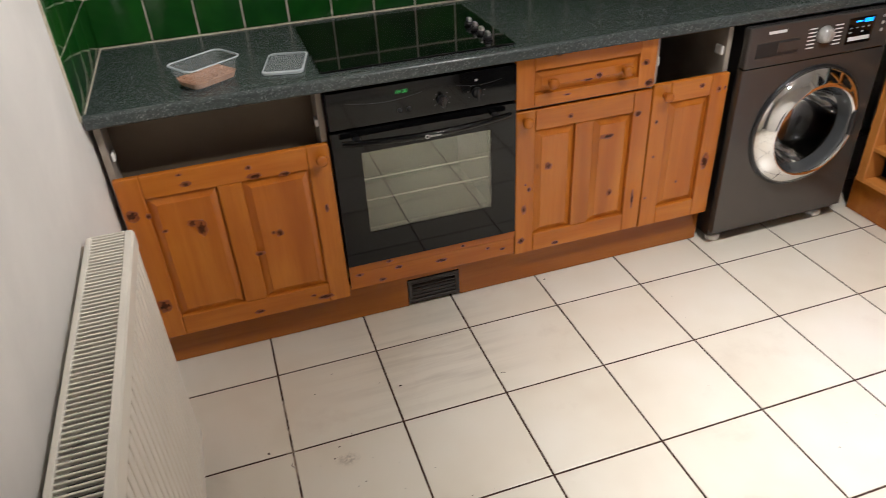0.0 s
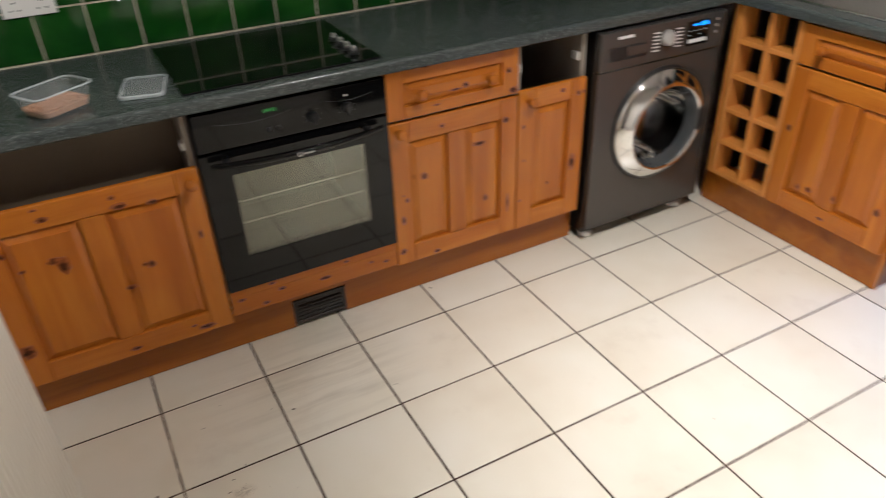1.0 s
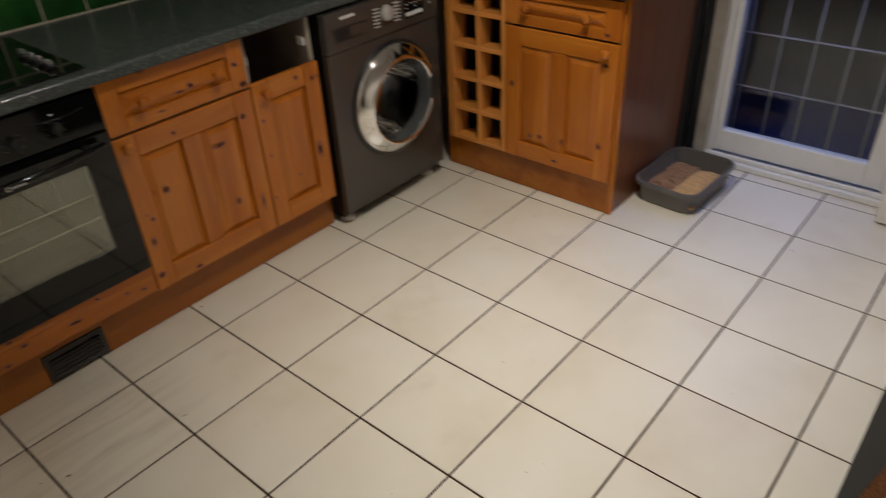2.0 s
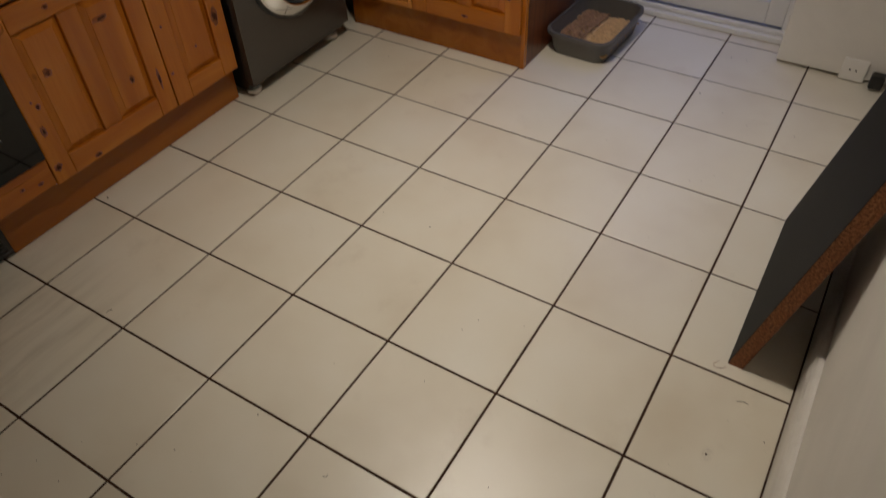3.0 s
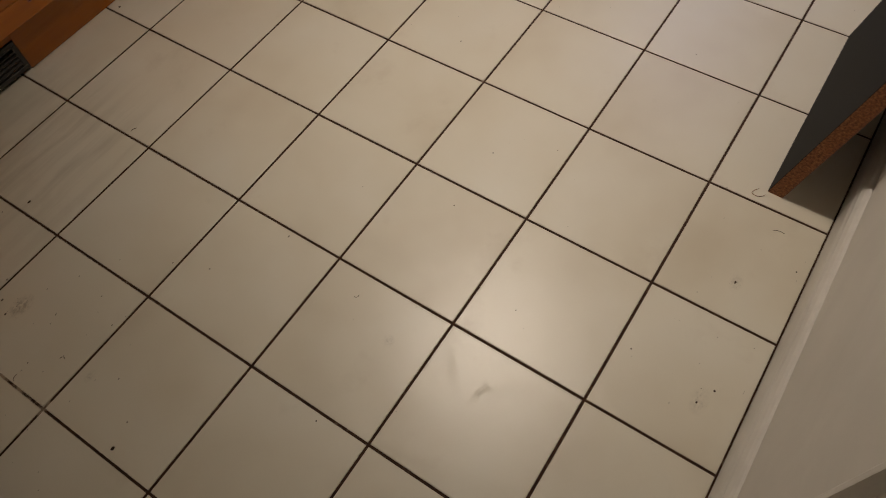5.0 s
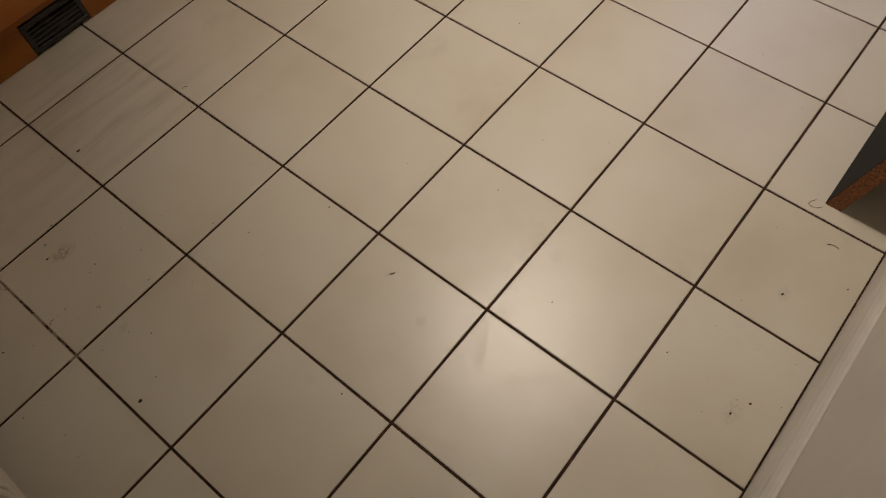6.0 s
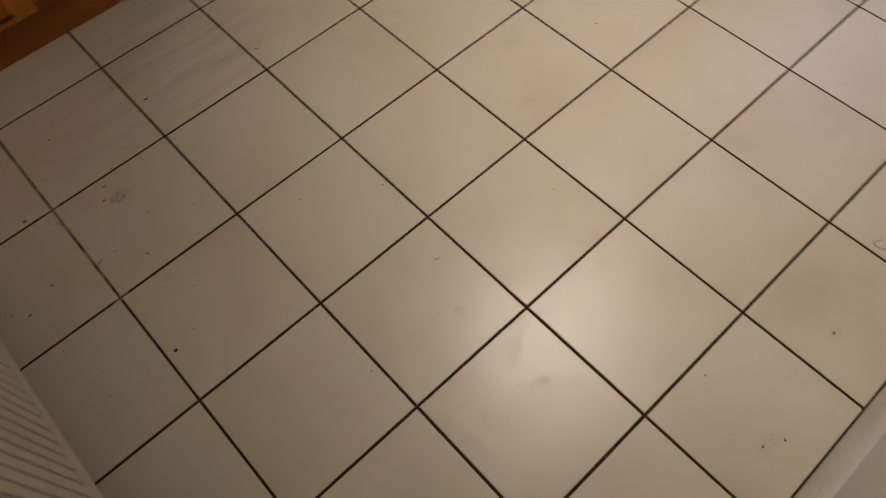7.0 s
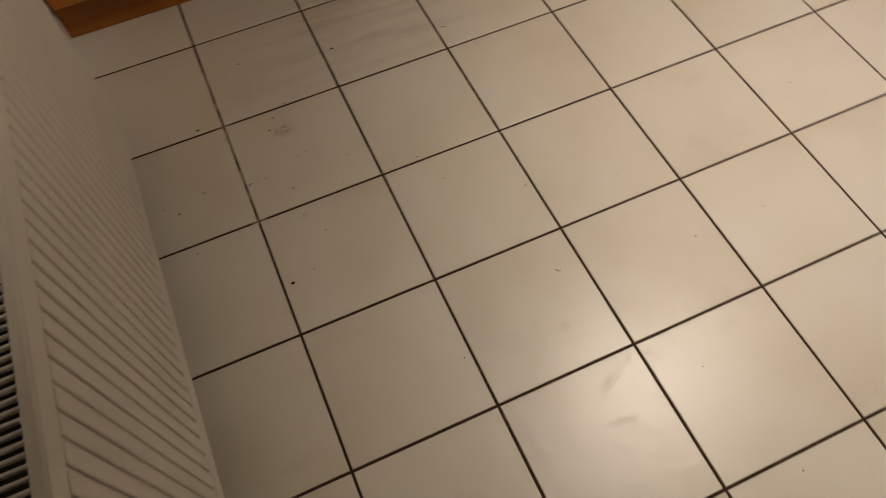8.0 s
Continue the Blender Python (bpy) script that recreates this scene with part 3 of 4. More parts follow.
u = thing("cabinet", "narrow pine cabinet with missing drawer front", "cabinet")
carcass(u, 1.389, 1.685, DOORS_Y + 0.021, BACK, CZ0, CZ1)
pine_door(u, 1.390, 1.684, DZ0 - 0.003, 0.698, DOORS_Y, 1, (1.434, 0.658), [(1.578, 0.668, 0.016, 0.013), (1.648, 0.644, 0.014, 0.018), (1.672, 0.646, 0.009, 0.013), (1.638, 0.371, 0.024, 0.045), (1.414, 0.564, 0.010, 0.012), (1.418, 0.432, 0.008, 0.008), (1.405, 0.269, 0.010, 0.008), (1.528, 0.311, 0.008, 0.008)])

for ex in (1.408, 1.656):
    part("drawer_runner", boxes((ex, ex + 0.010, 0.17, 0.205, 0.752, 0.782), bevel=0.002), WHITE_PLASTIC, u, "white plastic runner stub")
# plinth with its vent
u = thing("plinth", "pine plinth board along the cooker run", "plinth")
VX0, VX1, VZ0, VZ1 = 0.505, 0.697, 0.012, 0.112
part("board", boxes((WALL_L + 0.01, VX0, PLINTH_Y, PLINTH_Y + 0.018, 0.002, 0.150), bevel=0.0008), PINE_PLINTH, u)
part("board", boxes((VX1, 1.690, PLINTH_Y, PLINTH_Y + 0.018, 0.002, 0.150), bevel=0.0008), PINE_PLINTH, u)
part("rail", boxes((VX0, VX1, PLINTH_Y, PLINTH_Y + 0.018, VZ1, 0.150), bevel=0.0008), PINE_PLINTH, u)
VENT_BROWN = paint("dark_brown_plastic", (0.030, 0.024, 0.018), 0.45, 0.3, 9.0, 0.1)
v = part("vent", boxes((VX0 + 0.001, VX1 - 0.001, PLINTH_Y - 0.004, PLINTH_Y + 0.006, VZ0, VZ0 + 0.013), (VX0 + 0.001, VX1 - 0.001, PLINTH_Y - 0.004, PLINTH_Y + 0.006, VZ1 - 0.013, VZ1 - 0.001),
                       (VX0 + 0.001, VX0 + 0.016, PLINTH_Y - 0.004, PLINTH_Y + 0.006, VZ0 + 0.013, VZ1 - 0.013), (VX1 - 0.016, VX1 - 0.001, PLINTH_Y - 0.004, PLINTH_Y + 0.006, VZ0 + 0.013, VZ1 - 0.013), bevel=0.001), VENT_BROWN, u, "dark brown plastic vent grille")
part("backing", boxes((VX0 + 0.010, VX1 - 0.010, PLINTH_Y + 0.012, PLINTH_Y + 0.016, VZ0 + 0.006, VZ1 - 0.006), bevel=0), INNER_BLACK, v)
slat = mesh_of("slat", boxes((-0.081, 0.081, -0.002, 0.009, -0.005, 0.005), bevel=0.001), VENT_BROWN)
for i in range(5):
    o = new("slat", slat)
    o.parent, o.matrix_basis = v, pose((VX0 + VX1) / 2, PLINTH_Y, VZ0 + 0.020 + 0.0155 * i, 25)

# worktop
def edge_profile(z1, t):
    """Rounded front edge from below to above: (inset, z)."""
    r = 0.012
    pts = [(0.004, z1 - t), (0.0, z1 - t + 0.005)]
    for i in range(9):
        a = radians(90 * i / 8)
        pts.append((r - r * math.cos(a), z1 - r + r * math.sin(a)))
    return pts


WT_Y, WT_X, WT_END = 0.112, 2.345, -0.700
prof = edge_profile(TOP_Z, TOP_T)
wt = thing("worktop", "dark green-grey speckled laminate worktop with rounded edge", "worktop")
main, back = [], []
for inset, z in prof:
    main.append([(WALL_L + 0.007, WT_Y + inset, z), (WT_X + inset, WT_Y + inset, z), (WALL_D - 0.001, WT_Y + inset, z), (WALL_D - 0.001, WALL_B - 0.011, z), (WALL_L + 0.007, WALL_B - 0.011, z)])
    back.append([(WT_X + inset, WT_Y + inset - 0.0006, z), (WT_X + inset, WT_END + inset, z), (WALL_D - 0.001, WT_END + inset, z), (WALL_D - 0.001, WT_Y + inset - 0.0006, z)])
for outline in (main, back):
    b = skin(outline)
    part("slab", b, WORKTOP, wt)

part("sealant", boxes((WALL_L + 0.008, WALL_D - 0.002, WALL_B - 0.0155, WALL_B - 0.0112, TOP_Z - 0.001, TOP_Z + 0.004), bevel=0.001), PALE_GROUT, wt, "cream sealant line along the tiles")
part("sealant", boxes((WALL_L + 0.0108, WALL_L + 0.0150, WT_Y + 0.02, WALL_B - 0.016, TOP_Z - 0.001, TOP_Z + 0.004), bevel=0.001), PALE_GROUT, wt, "cream sealant line along the tiles")

# oven
OX0, OX1, OZ0, OZ1, OY = 0.302, 0.890, 0.258, 0.852, 0.128
u = thing("oven", "black built-in electric oven with glass door", "oven")
part("cavity", boxes((OX0 + 0.01, OX1 - 0.01, 0.66, 0.67, OZ0, OZ1), (OX0 + 0.01, OX0 + 0.02, OY + 0.04, 0.66, OZ0, OZ1), (OX1 - 0.02, OX1 - 0.01, OY + 0.04, 0.66, OZ0, OZ1),
                     (OX0 + 0.02, OX1 - 0.02, OY + 0.04, 0.66, OZ0, OZ0 + 0.01), (OX0 + 0.02, OX1 - 0.02, OY + 0.04, 0.66, OZ1 - 0.01, OZ1), bevel=0), BLACK, u)
fas = part("control_panel", boxes((OX0, OX1, OY, OY + 0.04, 0.738, OZ1), bevel=0.003, seg=2), BLACK_GLASS, u)
for i, dx in enumerate((0.0, 0.0085, 0.0195, 0.028)):
    x, z = 0.509 + dx, 0.822
    part("digit", boxes((x, x + 0.0012, OY - 0.0006, OY, z, z + 0.010), (x + 0.0048, x + 0.006, OY - 0.0006, OY, z, z + 0.010),
                        (x + 0.0012, x + 0.0048, OY - 0.0006, OY, z + (0.0044 if i < 2 else 0.0), z + (0.0056 if i < 2 else 0.0012)), bevel=0), GREEN_LED, fas, "glowing green clock mark")
for bx in (0.517, 0.545):
    part("button", moved(lathe([(0.0, 0.0), (0.007, 0.0), (0.007, 0.004), (0.0, 0.006)], 16, "y"), bx, OY, 0.770), BLACK_PLASTIC, fas)
kb = part("knob", moved(lathe([(0.0, 0.0), (0.016, 0.0), (0.015, 0.012), (0.013, 0.016), (0.0, 0.018)], 28, "y"), 0.648, OY, 0.780), BLACK_PLASTIC, fas, "black oven selector knob")
part("pointer", boxes((0.644, 0.652, OY - 0.024, OY - 0.016, 0.762, 0.798), bevel=0.001), BLACK_PLASTIC, kb)
kb = part("knob", moved(lathe([(0.0, 0.0), (0.016, 0.0), (0.015, 0.012), (0.013, 0.016), (0.0, 0.018)], 28, "y"), 0.758, OY, 0.786), BLACK_PLASTIC, fas)
part("pointer", boxes((0.754, 0.762, OY - 0.024, OY - 0.016, 0.768, 0.804), bevel=0.001), BLACK_PLASTIC, kb)
part("mark", boxes((0.754, 0.762, OY - 0.0005, OY, 0.820, 0.826), bevel=0), SILVER, fas)
for kx, kz in ((0.648, 0.780), (0.758, 0.786)):
    for a in (-120, -80, -40, 40, 80, 120):
        px, pz = kx + 0.026 * math.sin(radians(a)), kz + 0.026 * math.cos(radians(a))
        part("dial_mark", boxes((px - 0.0016, px + 0.0016, OY - 0.0004, OY, pz - 0.0012, pz + 0.0012), bevel=0), GREY_PLASTIC, fas)
for x0, x1, z0, sag in ((0.359, 0.590, 0.816, 0.013), (0.695, 0.842, 0.816, 0.009)):
    arc = [(x0 + (x1 - x0) * i / 12, z0 - sag * math.sin(math.pi * i / 12)) for i in range(13)]
    part("trim_line", skin([[(x, OY - 0.0003 + 0.0006 * math.cos(a), z + 0.0006 * math.sin(a)) for a in (0, 1.57, 3.14, 4.71)] for x, z in arc]), BLACK_PLASTIC, fas, "fine moulded line on the panel")
WX0, WX1, WZ0, WZ1 = 0.388, 0.804, 0.376, 0.655
dr = part("door", skin([[(a, OY + y, c) for a, c in ((x0, z0), (x1, z0), (x1, z1), (x0, z1))] for x0, x1, z0, z1, y in (
    (WX0, WX1, WZ0, WZ1, 0.030), (WX0, WX1, WZ0, WZ1, 0.001), (WX0 - 0.001, WX1 + 0.001, WZ0 - 0.001, WZ1 + 0.001, 0.0), (OX0 + 0.002, OX1 - 0.002, OZ0 + 0.002, 0.728, 0.0),
    (OX0, OX1, OZ0, 0.730, 0.003), (OX0, OX1, OZ0, 0.730, 0.032))], False, False), BLACK_GLASS, u)
for f in dr.data.polygons:
    f.use_smooth = False
part("window", boxes((WX0 - 0.001, WX1 + 0.001, OY + 0.002, OY + 0.006, WZ0 - 0.001, WZ1 + 0.001), bevel=0), MIRROR_GLASS, dr, "reflecting oven door glass")
def bowed_bar(x0, x1, y, z, out, n=17):
    """A bar handle of rounded section that bows out from the door between its ends."""
    loops = []
    for i in range(n):
        t = i / (n - 1)
        k = math.sin(math.pi * t) ** 0.8
        w, h = 0.007 + 0.005 * k, 0.008 + 0.003 * k
        loops.append([(x0 + (x1 - x0) * t, y - out * k + w * math.cos(a), z - 0.006 * k + h * math.sin(a)) for a in (2 * math.pi * m / 10 for m in range(10))])
    return skin(loops)


part("handle", bowed_bar(OX0 + 0.030, OX1 - 0.030, OY - 0.026, 0.706, 0.026), BLACK_GLASS, dr, "curved black bar handle")
for hx in (OX0 + 0.065, OX1 - 0.085):
    part("handle_post", boxes((hx, hx + 0.02, OY - 0.030, OY + 0.001, 0.698, 0.711), bevel=0.002), BLACK_PLASTIC, dr)
bg = part("badge", moved(lathe([(0.0045, 0.0), (0.0065, 0.0), (0.0065, 0.0012), (0.0045, 0.0012)], 20, "y", True), 0.578, OY - 0.0645, 0.700), SILVER, dr, "small silver badge")
for k in range(4):
    part("mark", boxes((0.588 + 0.009 * k, 0.594 + 0.009 * k, OY - 0.0652, OY - 0.0640, 0.6975, 0.7025), bevel=0), SILVER, bg)
for rz in (0.545, 0.470):
    rk = bmesh.new()
    box(rk, OX0 + 0.03, OX1 - 0.03, OY + 0.036, OY + 0.039, rz, rz + 0.0035)
    part("rack", rk, RACK, u, "bright front wire of an oven rack")
u = thing("filler_panel", "pine filler strip under the oven", "panel")
st = part("strip", boxes((0.302, 0.890, DOORS_Y, DOORS_Y + 0.020, 0.160, 0.228), bevel=0.003, seg=2), PINE_H, u)
cap = part("ledge", boxes((0.302, 0.890, DOORS_Y - 0.004, DOORS_Y + 0.020, 0.2285, 0.256), bevel=0.003, seg=2), PINE_H, u)
knots(st, [(0.335, 0.214, 0.020, 0.010), (0.470, 0.212, 0.020, 0.010), (0.412, 0.176, 0.018, 0.010), (0.620, 0.200, 0.034, 0.011), (0.790, 0.205, 0.012, 0.008), (0.846, 0.190, 0.016, 0.008)], DOORS_Y)
knots(cap, [(0.440, 0.246, 0.018, 0.008), (0.700, 0.241, 0.014, 0.009)], DOORS_Y - 0.004)

# hob
u = thing("hob", "black ceramic glass hob set in the worktop", "hob")
part("glass", skin([[(0.602 + x, 0.402 + y, z) for x, y in rounded(0.592 - k, 0.490 - k, 0.008)] for k, z in ((0.0, TOP_Z + 0.0005), (0.0, TOP_Z + 0.004), (0.004, TOP_Z + 0.006))]), BLACK_GLASS, u)
for ky in (0.391, 0.336, 0.280, 0.226):
    o = part("knob", lathe([(0.0, 0.0), (0.015, 0.0), (0.0145, 0.007), (0.012, 0.013), (0.0, 0.014)], 24), BLACK_PLASTIC, u, "black hob knob with a silver grip", pose(0.835, ky, TOP_Z + 0.006))
    part("grip", boxes((-0.0055, 0.0055, -0.011, 0.011, 0.010, 0.024), bevel=0.002, seg=2), SILVER, o)

# washing machine
MX0, MX1, MY, MZ0, MZ1 = 1.704, 2.300, 0.105, 0.035, 0.852
u = thing("washing_machine", "graphite grey front-loading washing machine with chrome door ring", "washing machine")
CX, CZ, RAD = 2.022, 0.452, 0.222


def plate_with_hole(x0, x1, z0, z1, y, depth, cx, cz, r, n=48):
    """Front plate with a round hole."""
    b = bmesh.new()
    inner, outer = [], []
    for i in range(n):
        a = 2 * math.pi * (i + 0.5) / n
        c, s = math.cos(a), math.sin(a)
        k = min(((x1 - cx) if c > 0 else (cx - x0)) / max(abs(c), 1e-6), ((z1 - cz) if s > 0 else (cz - z0)) / max(abs(s), 1e-6))
        inner.append((cx + r * c, cz + r * s))
        outer.append((cx + k * c, cz + k * s))
    corners = [(x0, z0), (x1, z0), (x1, z1), (x0, z1)]
    for q in corners:
        i = min(range(n), key=lambda j: (outer[j][0] - q[0]) ** 2 + (outer[j][1] - q[1]) ** 2)
        outer[i] = q
    rings = [[b.verts.new((p[0], y + depth, p[1])) for p in inner], [b.verts.new((p[0], y, p[1])) for p in inner], [b.verts.new((p[0], y, p[1])) for p in outer], [b.verts.new((p[0], y + depth, p[1])) for p in outer]]
    for ra, rb in zip(rings, rings[1:]):
        for i in range(n):
            b.faces.new((ra[i], ra[(i + 1) % n], rb[(i + 1) % n], rb[i]))
    bmesh.ops.recalc_face_normals(b, faces=b.faces)
    return b


part("body", plate_with_hole(MX0 + 0.004, MX1 - 0.004, MZ0, MZ1, MY + 0.031, 0.52, CX, CZ, 0.205), BLACK, u)
part("drum", moved(lathe([(0.0, -0.36), (0.12, -0.36), (0.19, -0.33), (0.200, -0.28), (0.200, -0.06), (0.165, -0.03)], 48, "y", True), CX, MY, CZ), DRUM, u, "dark steel drum")
part("front_panel", plate_with_hole(MX0, MX1, MZ0 + 0.03, 0.708, MY, 0.03, CX, CZ, 0.190), GRAPHITE, u)
cp = part("control_panel", boxes((MX0, MX1, MY - 0.004, MY + 0.03, 0.711, MZ1), bevel=0.006, seg=2), GRAPHITE, u)
part("detergent_drawer", boxes((MX0 + 0.035, MX0 + 0.205, MY - 0.0055, MY, 0.745, 0.795), bevel=0.001), BLACK_PLASTIC, cp, "recessed detergent drawer handle")
part("drawer_grip", boxes((MX0 + 0.12, MX0 + 0.205, MY - 0.008, MY - 0.0055, 0.757, 0.790), bevel=0.001), GRAPHITE, cp)
part("badge", boxes((1.778, 1.848, MY - 0.0048, MY - 0.004, 0.822, 0.832), bevel=0), PRINT, cp, "pale brand bar")
dk = part("dial", moved(lathe([(0.0, 0.0), (0.030, 0.0), (0.029, 0.006), (0.024, 0.020), (0.021, 0.023), (0.0, 0.023)], 32, "y"), 2.010, MY - 0.004, 0.792), SILVER, cp, "silver programme dial")
part("pointer", boxes((2.006, 2.014, MY - 0.033, MY - 0.026, 0.775, 0.813), bevel=0.001), SILVER, dk)
for i in range(6):
    for sx in (1.942, 2.050):
        part("print_mark", boxes((sx, sx + 0.032, MY - 0.0048, MY - 0.004, 0.750 + 0.013 * i, 0.754 + 0.013 * i), bevel=0), PRINT, cp)
ds = part("display", boxes((2.105, 2.215, MY - 0.006, MY - 0.003, 0.742, 0.832), bevel=0.001), BLACK_GLASS, cp)
for a, c, lo, hi in ((2.135, 2.160, 0.815, 0.821), (2.170, 2.180, 0.812, 0.826), (2.184, 2.194, 0.812, 0.826), (2.198, 2.205, 0.812, 0.826), (2.115, 2.122, 0.795, 0.799), (2.140, 2.147, 0.795, 0.799), (2.165, 2.172, 0.795, 0.799), (2.190, 2.197, 0.795, 0.799), (2.115, 2.122, 0.780, 0.784), (2.165, 2.172, 0.780, 0.784)):
    part("lit_mark", boxes((a, c, MY - 0.0066, MY - 0.006, lo, hi), bevel=0), BLUE_LED if lo > 0.80 else PRINT, ds, "small display mark")
part("touch_bar", boxes((2.115, 2.205, MY - 0.0068, MY - 0.006, 0.752, 0.766), bevel=0), PRINT, ds)
for zz in (0.775, 0.800, 0.823):
    part("button", moved(lathe([(0.0, 0.0), (0.006, 0.0), (0.005, 0.003), (0.0, 0.003)], 16, "y"), 2.255, MY - 0.004, zz), SILVER, cp)
dd = part("door", moved(lathe([(0.222, 0.0), (0.225, 0.008), (0.222, 0.018), (0.212, 0.028), (0.196, 0.041), (0.181, 0.052), (0.173, 0.057), (0.167, 0.056), (0.163, 0.050), (0.161, 0.0), (0.222, 0.0)], 64, "y", True), CX, MY, CZ), CHROME, u, "polished chrome porthole ring")
part("seal_ring", moved(lathe([(0.224, -0.001), (0.232, -0.001), (0.232, 0.006), (0.224, 0.008)], 64, "y", True), CX, MY, CZ), BLACK_PLASTIC, dd)
part("glass_rim", moved(lathe([(0.163, 0.049), (0.160, 0.046), (0.156, 0.034), (0.152, 0.016), (0.147, -0.002)], 64, "y", True), CX, MY, CZ), RIM_GLASS, dd, "thick grey edge of the porthole glass")
part("porthole", moved(lathe([(0.0, -0.125), (0.040, -0.123), (0.080, -0.115), (0.112, -0.094), (0.130, -0.060), (0.1475, -0.001)], 64, "y", True), CX, MY, CZ), DRUM_GLASS, dd, "dark bowl of curved door glass")
part("grip", boxes((CX + 0.158, CX + 0.178, MY - 0.062, MY - 0.046, CZ - 0.045, CZ + 0.055), bevel=0.006, seg=2), BLACK_PLASTIC, dd, "black door grip")
for fx, fy in ((MX0 + 0.05, MY + 0.06), (MX1 - 0.06, MY + 0.06), (MX0 + 0.05, 0.60), (MX1 - 0.06, 0.60)):
    part("foot", lathe([(0.0, 0.0), (0.027, 0.0), (0.029, 0.003), (0.029, 0.018), (0.022, 0.022), (0.012, 0.024), (0.012, 0.034), (0.0, 0.034)], 24), WHITE_PLASTIC, u, "white adjustable foot", pose(fx, fy, 0.001))

# sink run, turned to face the room
RUN = pose(RUN_X, 0.112, 0, 0, 0, -90)      # local x runs along the front, local y into the unit
u = thing("wine_rack", "open pine wine rack unit with ten square holes", "wine rack", RUN)
w0, w1, rz0, rz1 = -0.012, 0.292, 0.150, 0.858
part("side", boxes((w0, w0 + 0.040, 0.0, 0.60, rz0, rz1), bevel=0.003), PALE_V, u)
part("side", boxes((w1 - 0.018, w1, 0.0, 0.60, rz0, rz1), bevel=0.003), PALE_V, u)
part("upright", boxes((0.146, 0.166, 0.002, 0.085, rz0, rz1), bevel=0.003), PALE_V, u)
for i in range(5):
    zz = rz0 + i * 0.1405
    part("shelf", boxes((w0 + 0.040, 0.146, 0.001, 0.085, zz, zz + 0.020), bevel=0.003), PALE_H, u)
    part("shelf", boxes((0.166, w1 - 0.018, 0.001, 0.085, zz, zz + 0.020), bevel=0.003), PALE_H, u)
# black back and sides put the shade of the deep holes into colour
part("back", boxes((w0 + 0.041, w1 - 0.019, 0.30, 0.31, rz0, rz1), bevel=0), BLACK_PLASTIC, u, "rack back, black in place of the shade in the holes")
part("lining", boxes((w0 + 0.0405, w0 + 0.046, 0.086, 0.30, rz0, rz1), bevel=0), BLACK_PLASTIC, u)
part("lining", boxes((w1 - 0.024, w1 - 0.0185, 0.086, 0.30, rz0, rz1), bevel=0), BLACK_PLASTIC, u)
u = thing("cabinet", "pine sink cabinet with false drawer over a two-panel door", "cabinet", RUN)
carcass(u, 0.294, 0.786, 0.021, 0.60, CZ0, CZ1)
pine_drawer(u, 0.296, 0.790, 0.710, 0.852, 0.0, ((0.400, 0.782), (0.662, 0.780)), [(0.740, 0.730, 0.02, 0.012)])
pine_door(u, 0.296, 0.790, 0.150, 0.702, 0.0, 2, (0.748, 0.668), [(0.330, 0.470, 0.016, 0.022), (0.425, 0.262, 0.014, 0.016), (0.470, 0.270, 0.018, 0.016), (0.575, 0.275, 0.012, 0.022), (0.740, 0.300, 0.016, 0.024), (0.742, 0.620, 0.020, 0.012), (0.545, 0.180, 0.022, 0.010)])
u = thing("end_panel", "dark brown wood-effect end panel of the sink run", "panel")
part("board", boxes((2.420, 2.985, -0.690, -0.6745, 0.002, CZ1), bevel=0.001), BROWN, u)
part("edge_strip", boxes((2.394, 2.4195, -0.691, -0.6745, 0.002, CZ1), bevel=0.0015), PINE_V, u, "pine strip on the front edge")
# added black filler: the open gap's shadow as a solid strip
part("scribe_strip", boxes((2.986, WALL_D - 0.016, -0.700, -0.672, 0.002, CZ1), bevel=0.001), BLACK_PLASTIC, u, "black strip in place of the shadowed gap to the wall")
u = thing("plinth", "pine plinth board along the sink run", "plinth")
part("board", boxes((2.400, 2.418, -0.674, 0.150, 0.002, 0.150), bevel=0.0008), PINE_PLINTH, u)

# sink let into the worktop
u = thing("sink", "stainless steel inset sink with rounded rim", "sink")
SX, SY, SW, SD = 2.69, -0.33, 0.52, 0.66
part("rim", skin([[(SX + x, SY + y, z) for x, y in rounded(SW - k, SD - k, 0.05)] for k, z in ((0.0, TOP_Z + 0.0005), (0.003, TOP_Z + 0.005), (0.02, TOP_Z + 0.007), (0.05, TOP_Z + 0.005), (0.06, TOP_Z + 0.003))]), STEEL, u)

# ---- radiator ----
RX0, RX1, RY0, RY1, RZ0, RZ1 = -0.312, -0.213, -1.72, -0.300, 0.122, 0.780
u = thing("radiator", "cream enamelled double panel radiator with slotted top grille", "radiator")
fp = part("front_panel", boxes((RX1 - 0.012, RX1 - 0.006, RY0, RY1, RZ0 + 0.002, RZ1 - 0.006), bevel=0.001), RADIATOR, u)
for lo, hi in ((RZ1 - 0.045, RZ1 - 0.004), (RZ0, RZ0 + 0.045)):
    part("edge", boxes((RX1 - 0.014, RX1, RY0, RY1, lo, hi), bevel=0.003, seg=2), RADIATOR, fp)
flute = mesh_of("flute", boxes((-0.0075, -0.0015, -0.0136, 0.0136, RZ0 + 0.040, RZ1 - 0.050), bevel=0.0038, seg=2), RADIATOR)
yy = RY1 - 0.022
while yy > RY0 + 0.015:
    o = new("flute", flute)
    o.parent, o.matrix_basis = fp, pose(RX1, yy, 0)
    yy -= 0.0333
part("back_panel", boxes((RX0, RX0 + 0.012, RY0, RY1, RZ0, RZ1 - 0.01), bevel=0.003), RADIATOR, u)
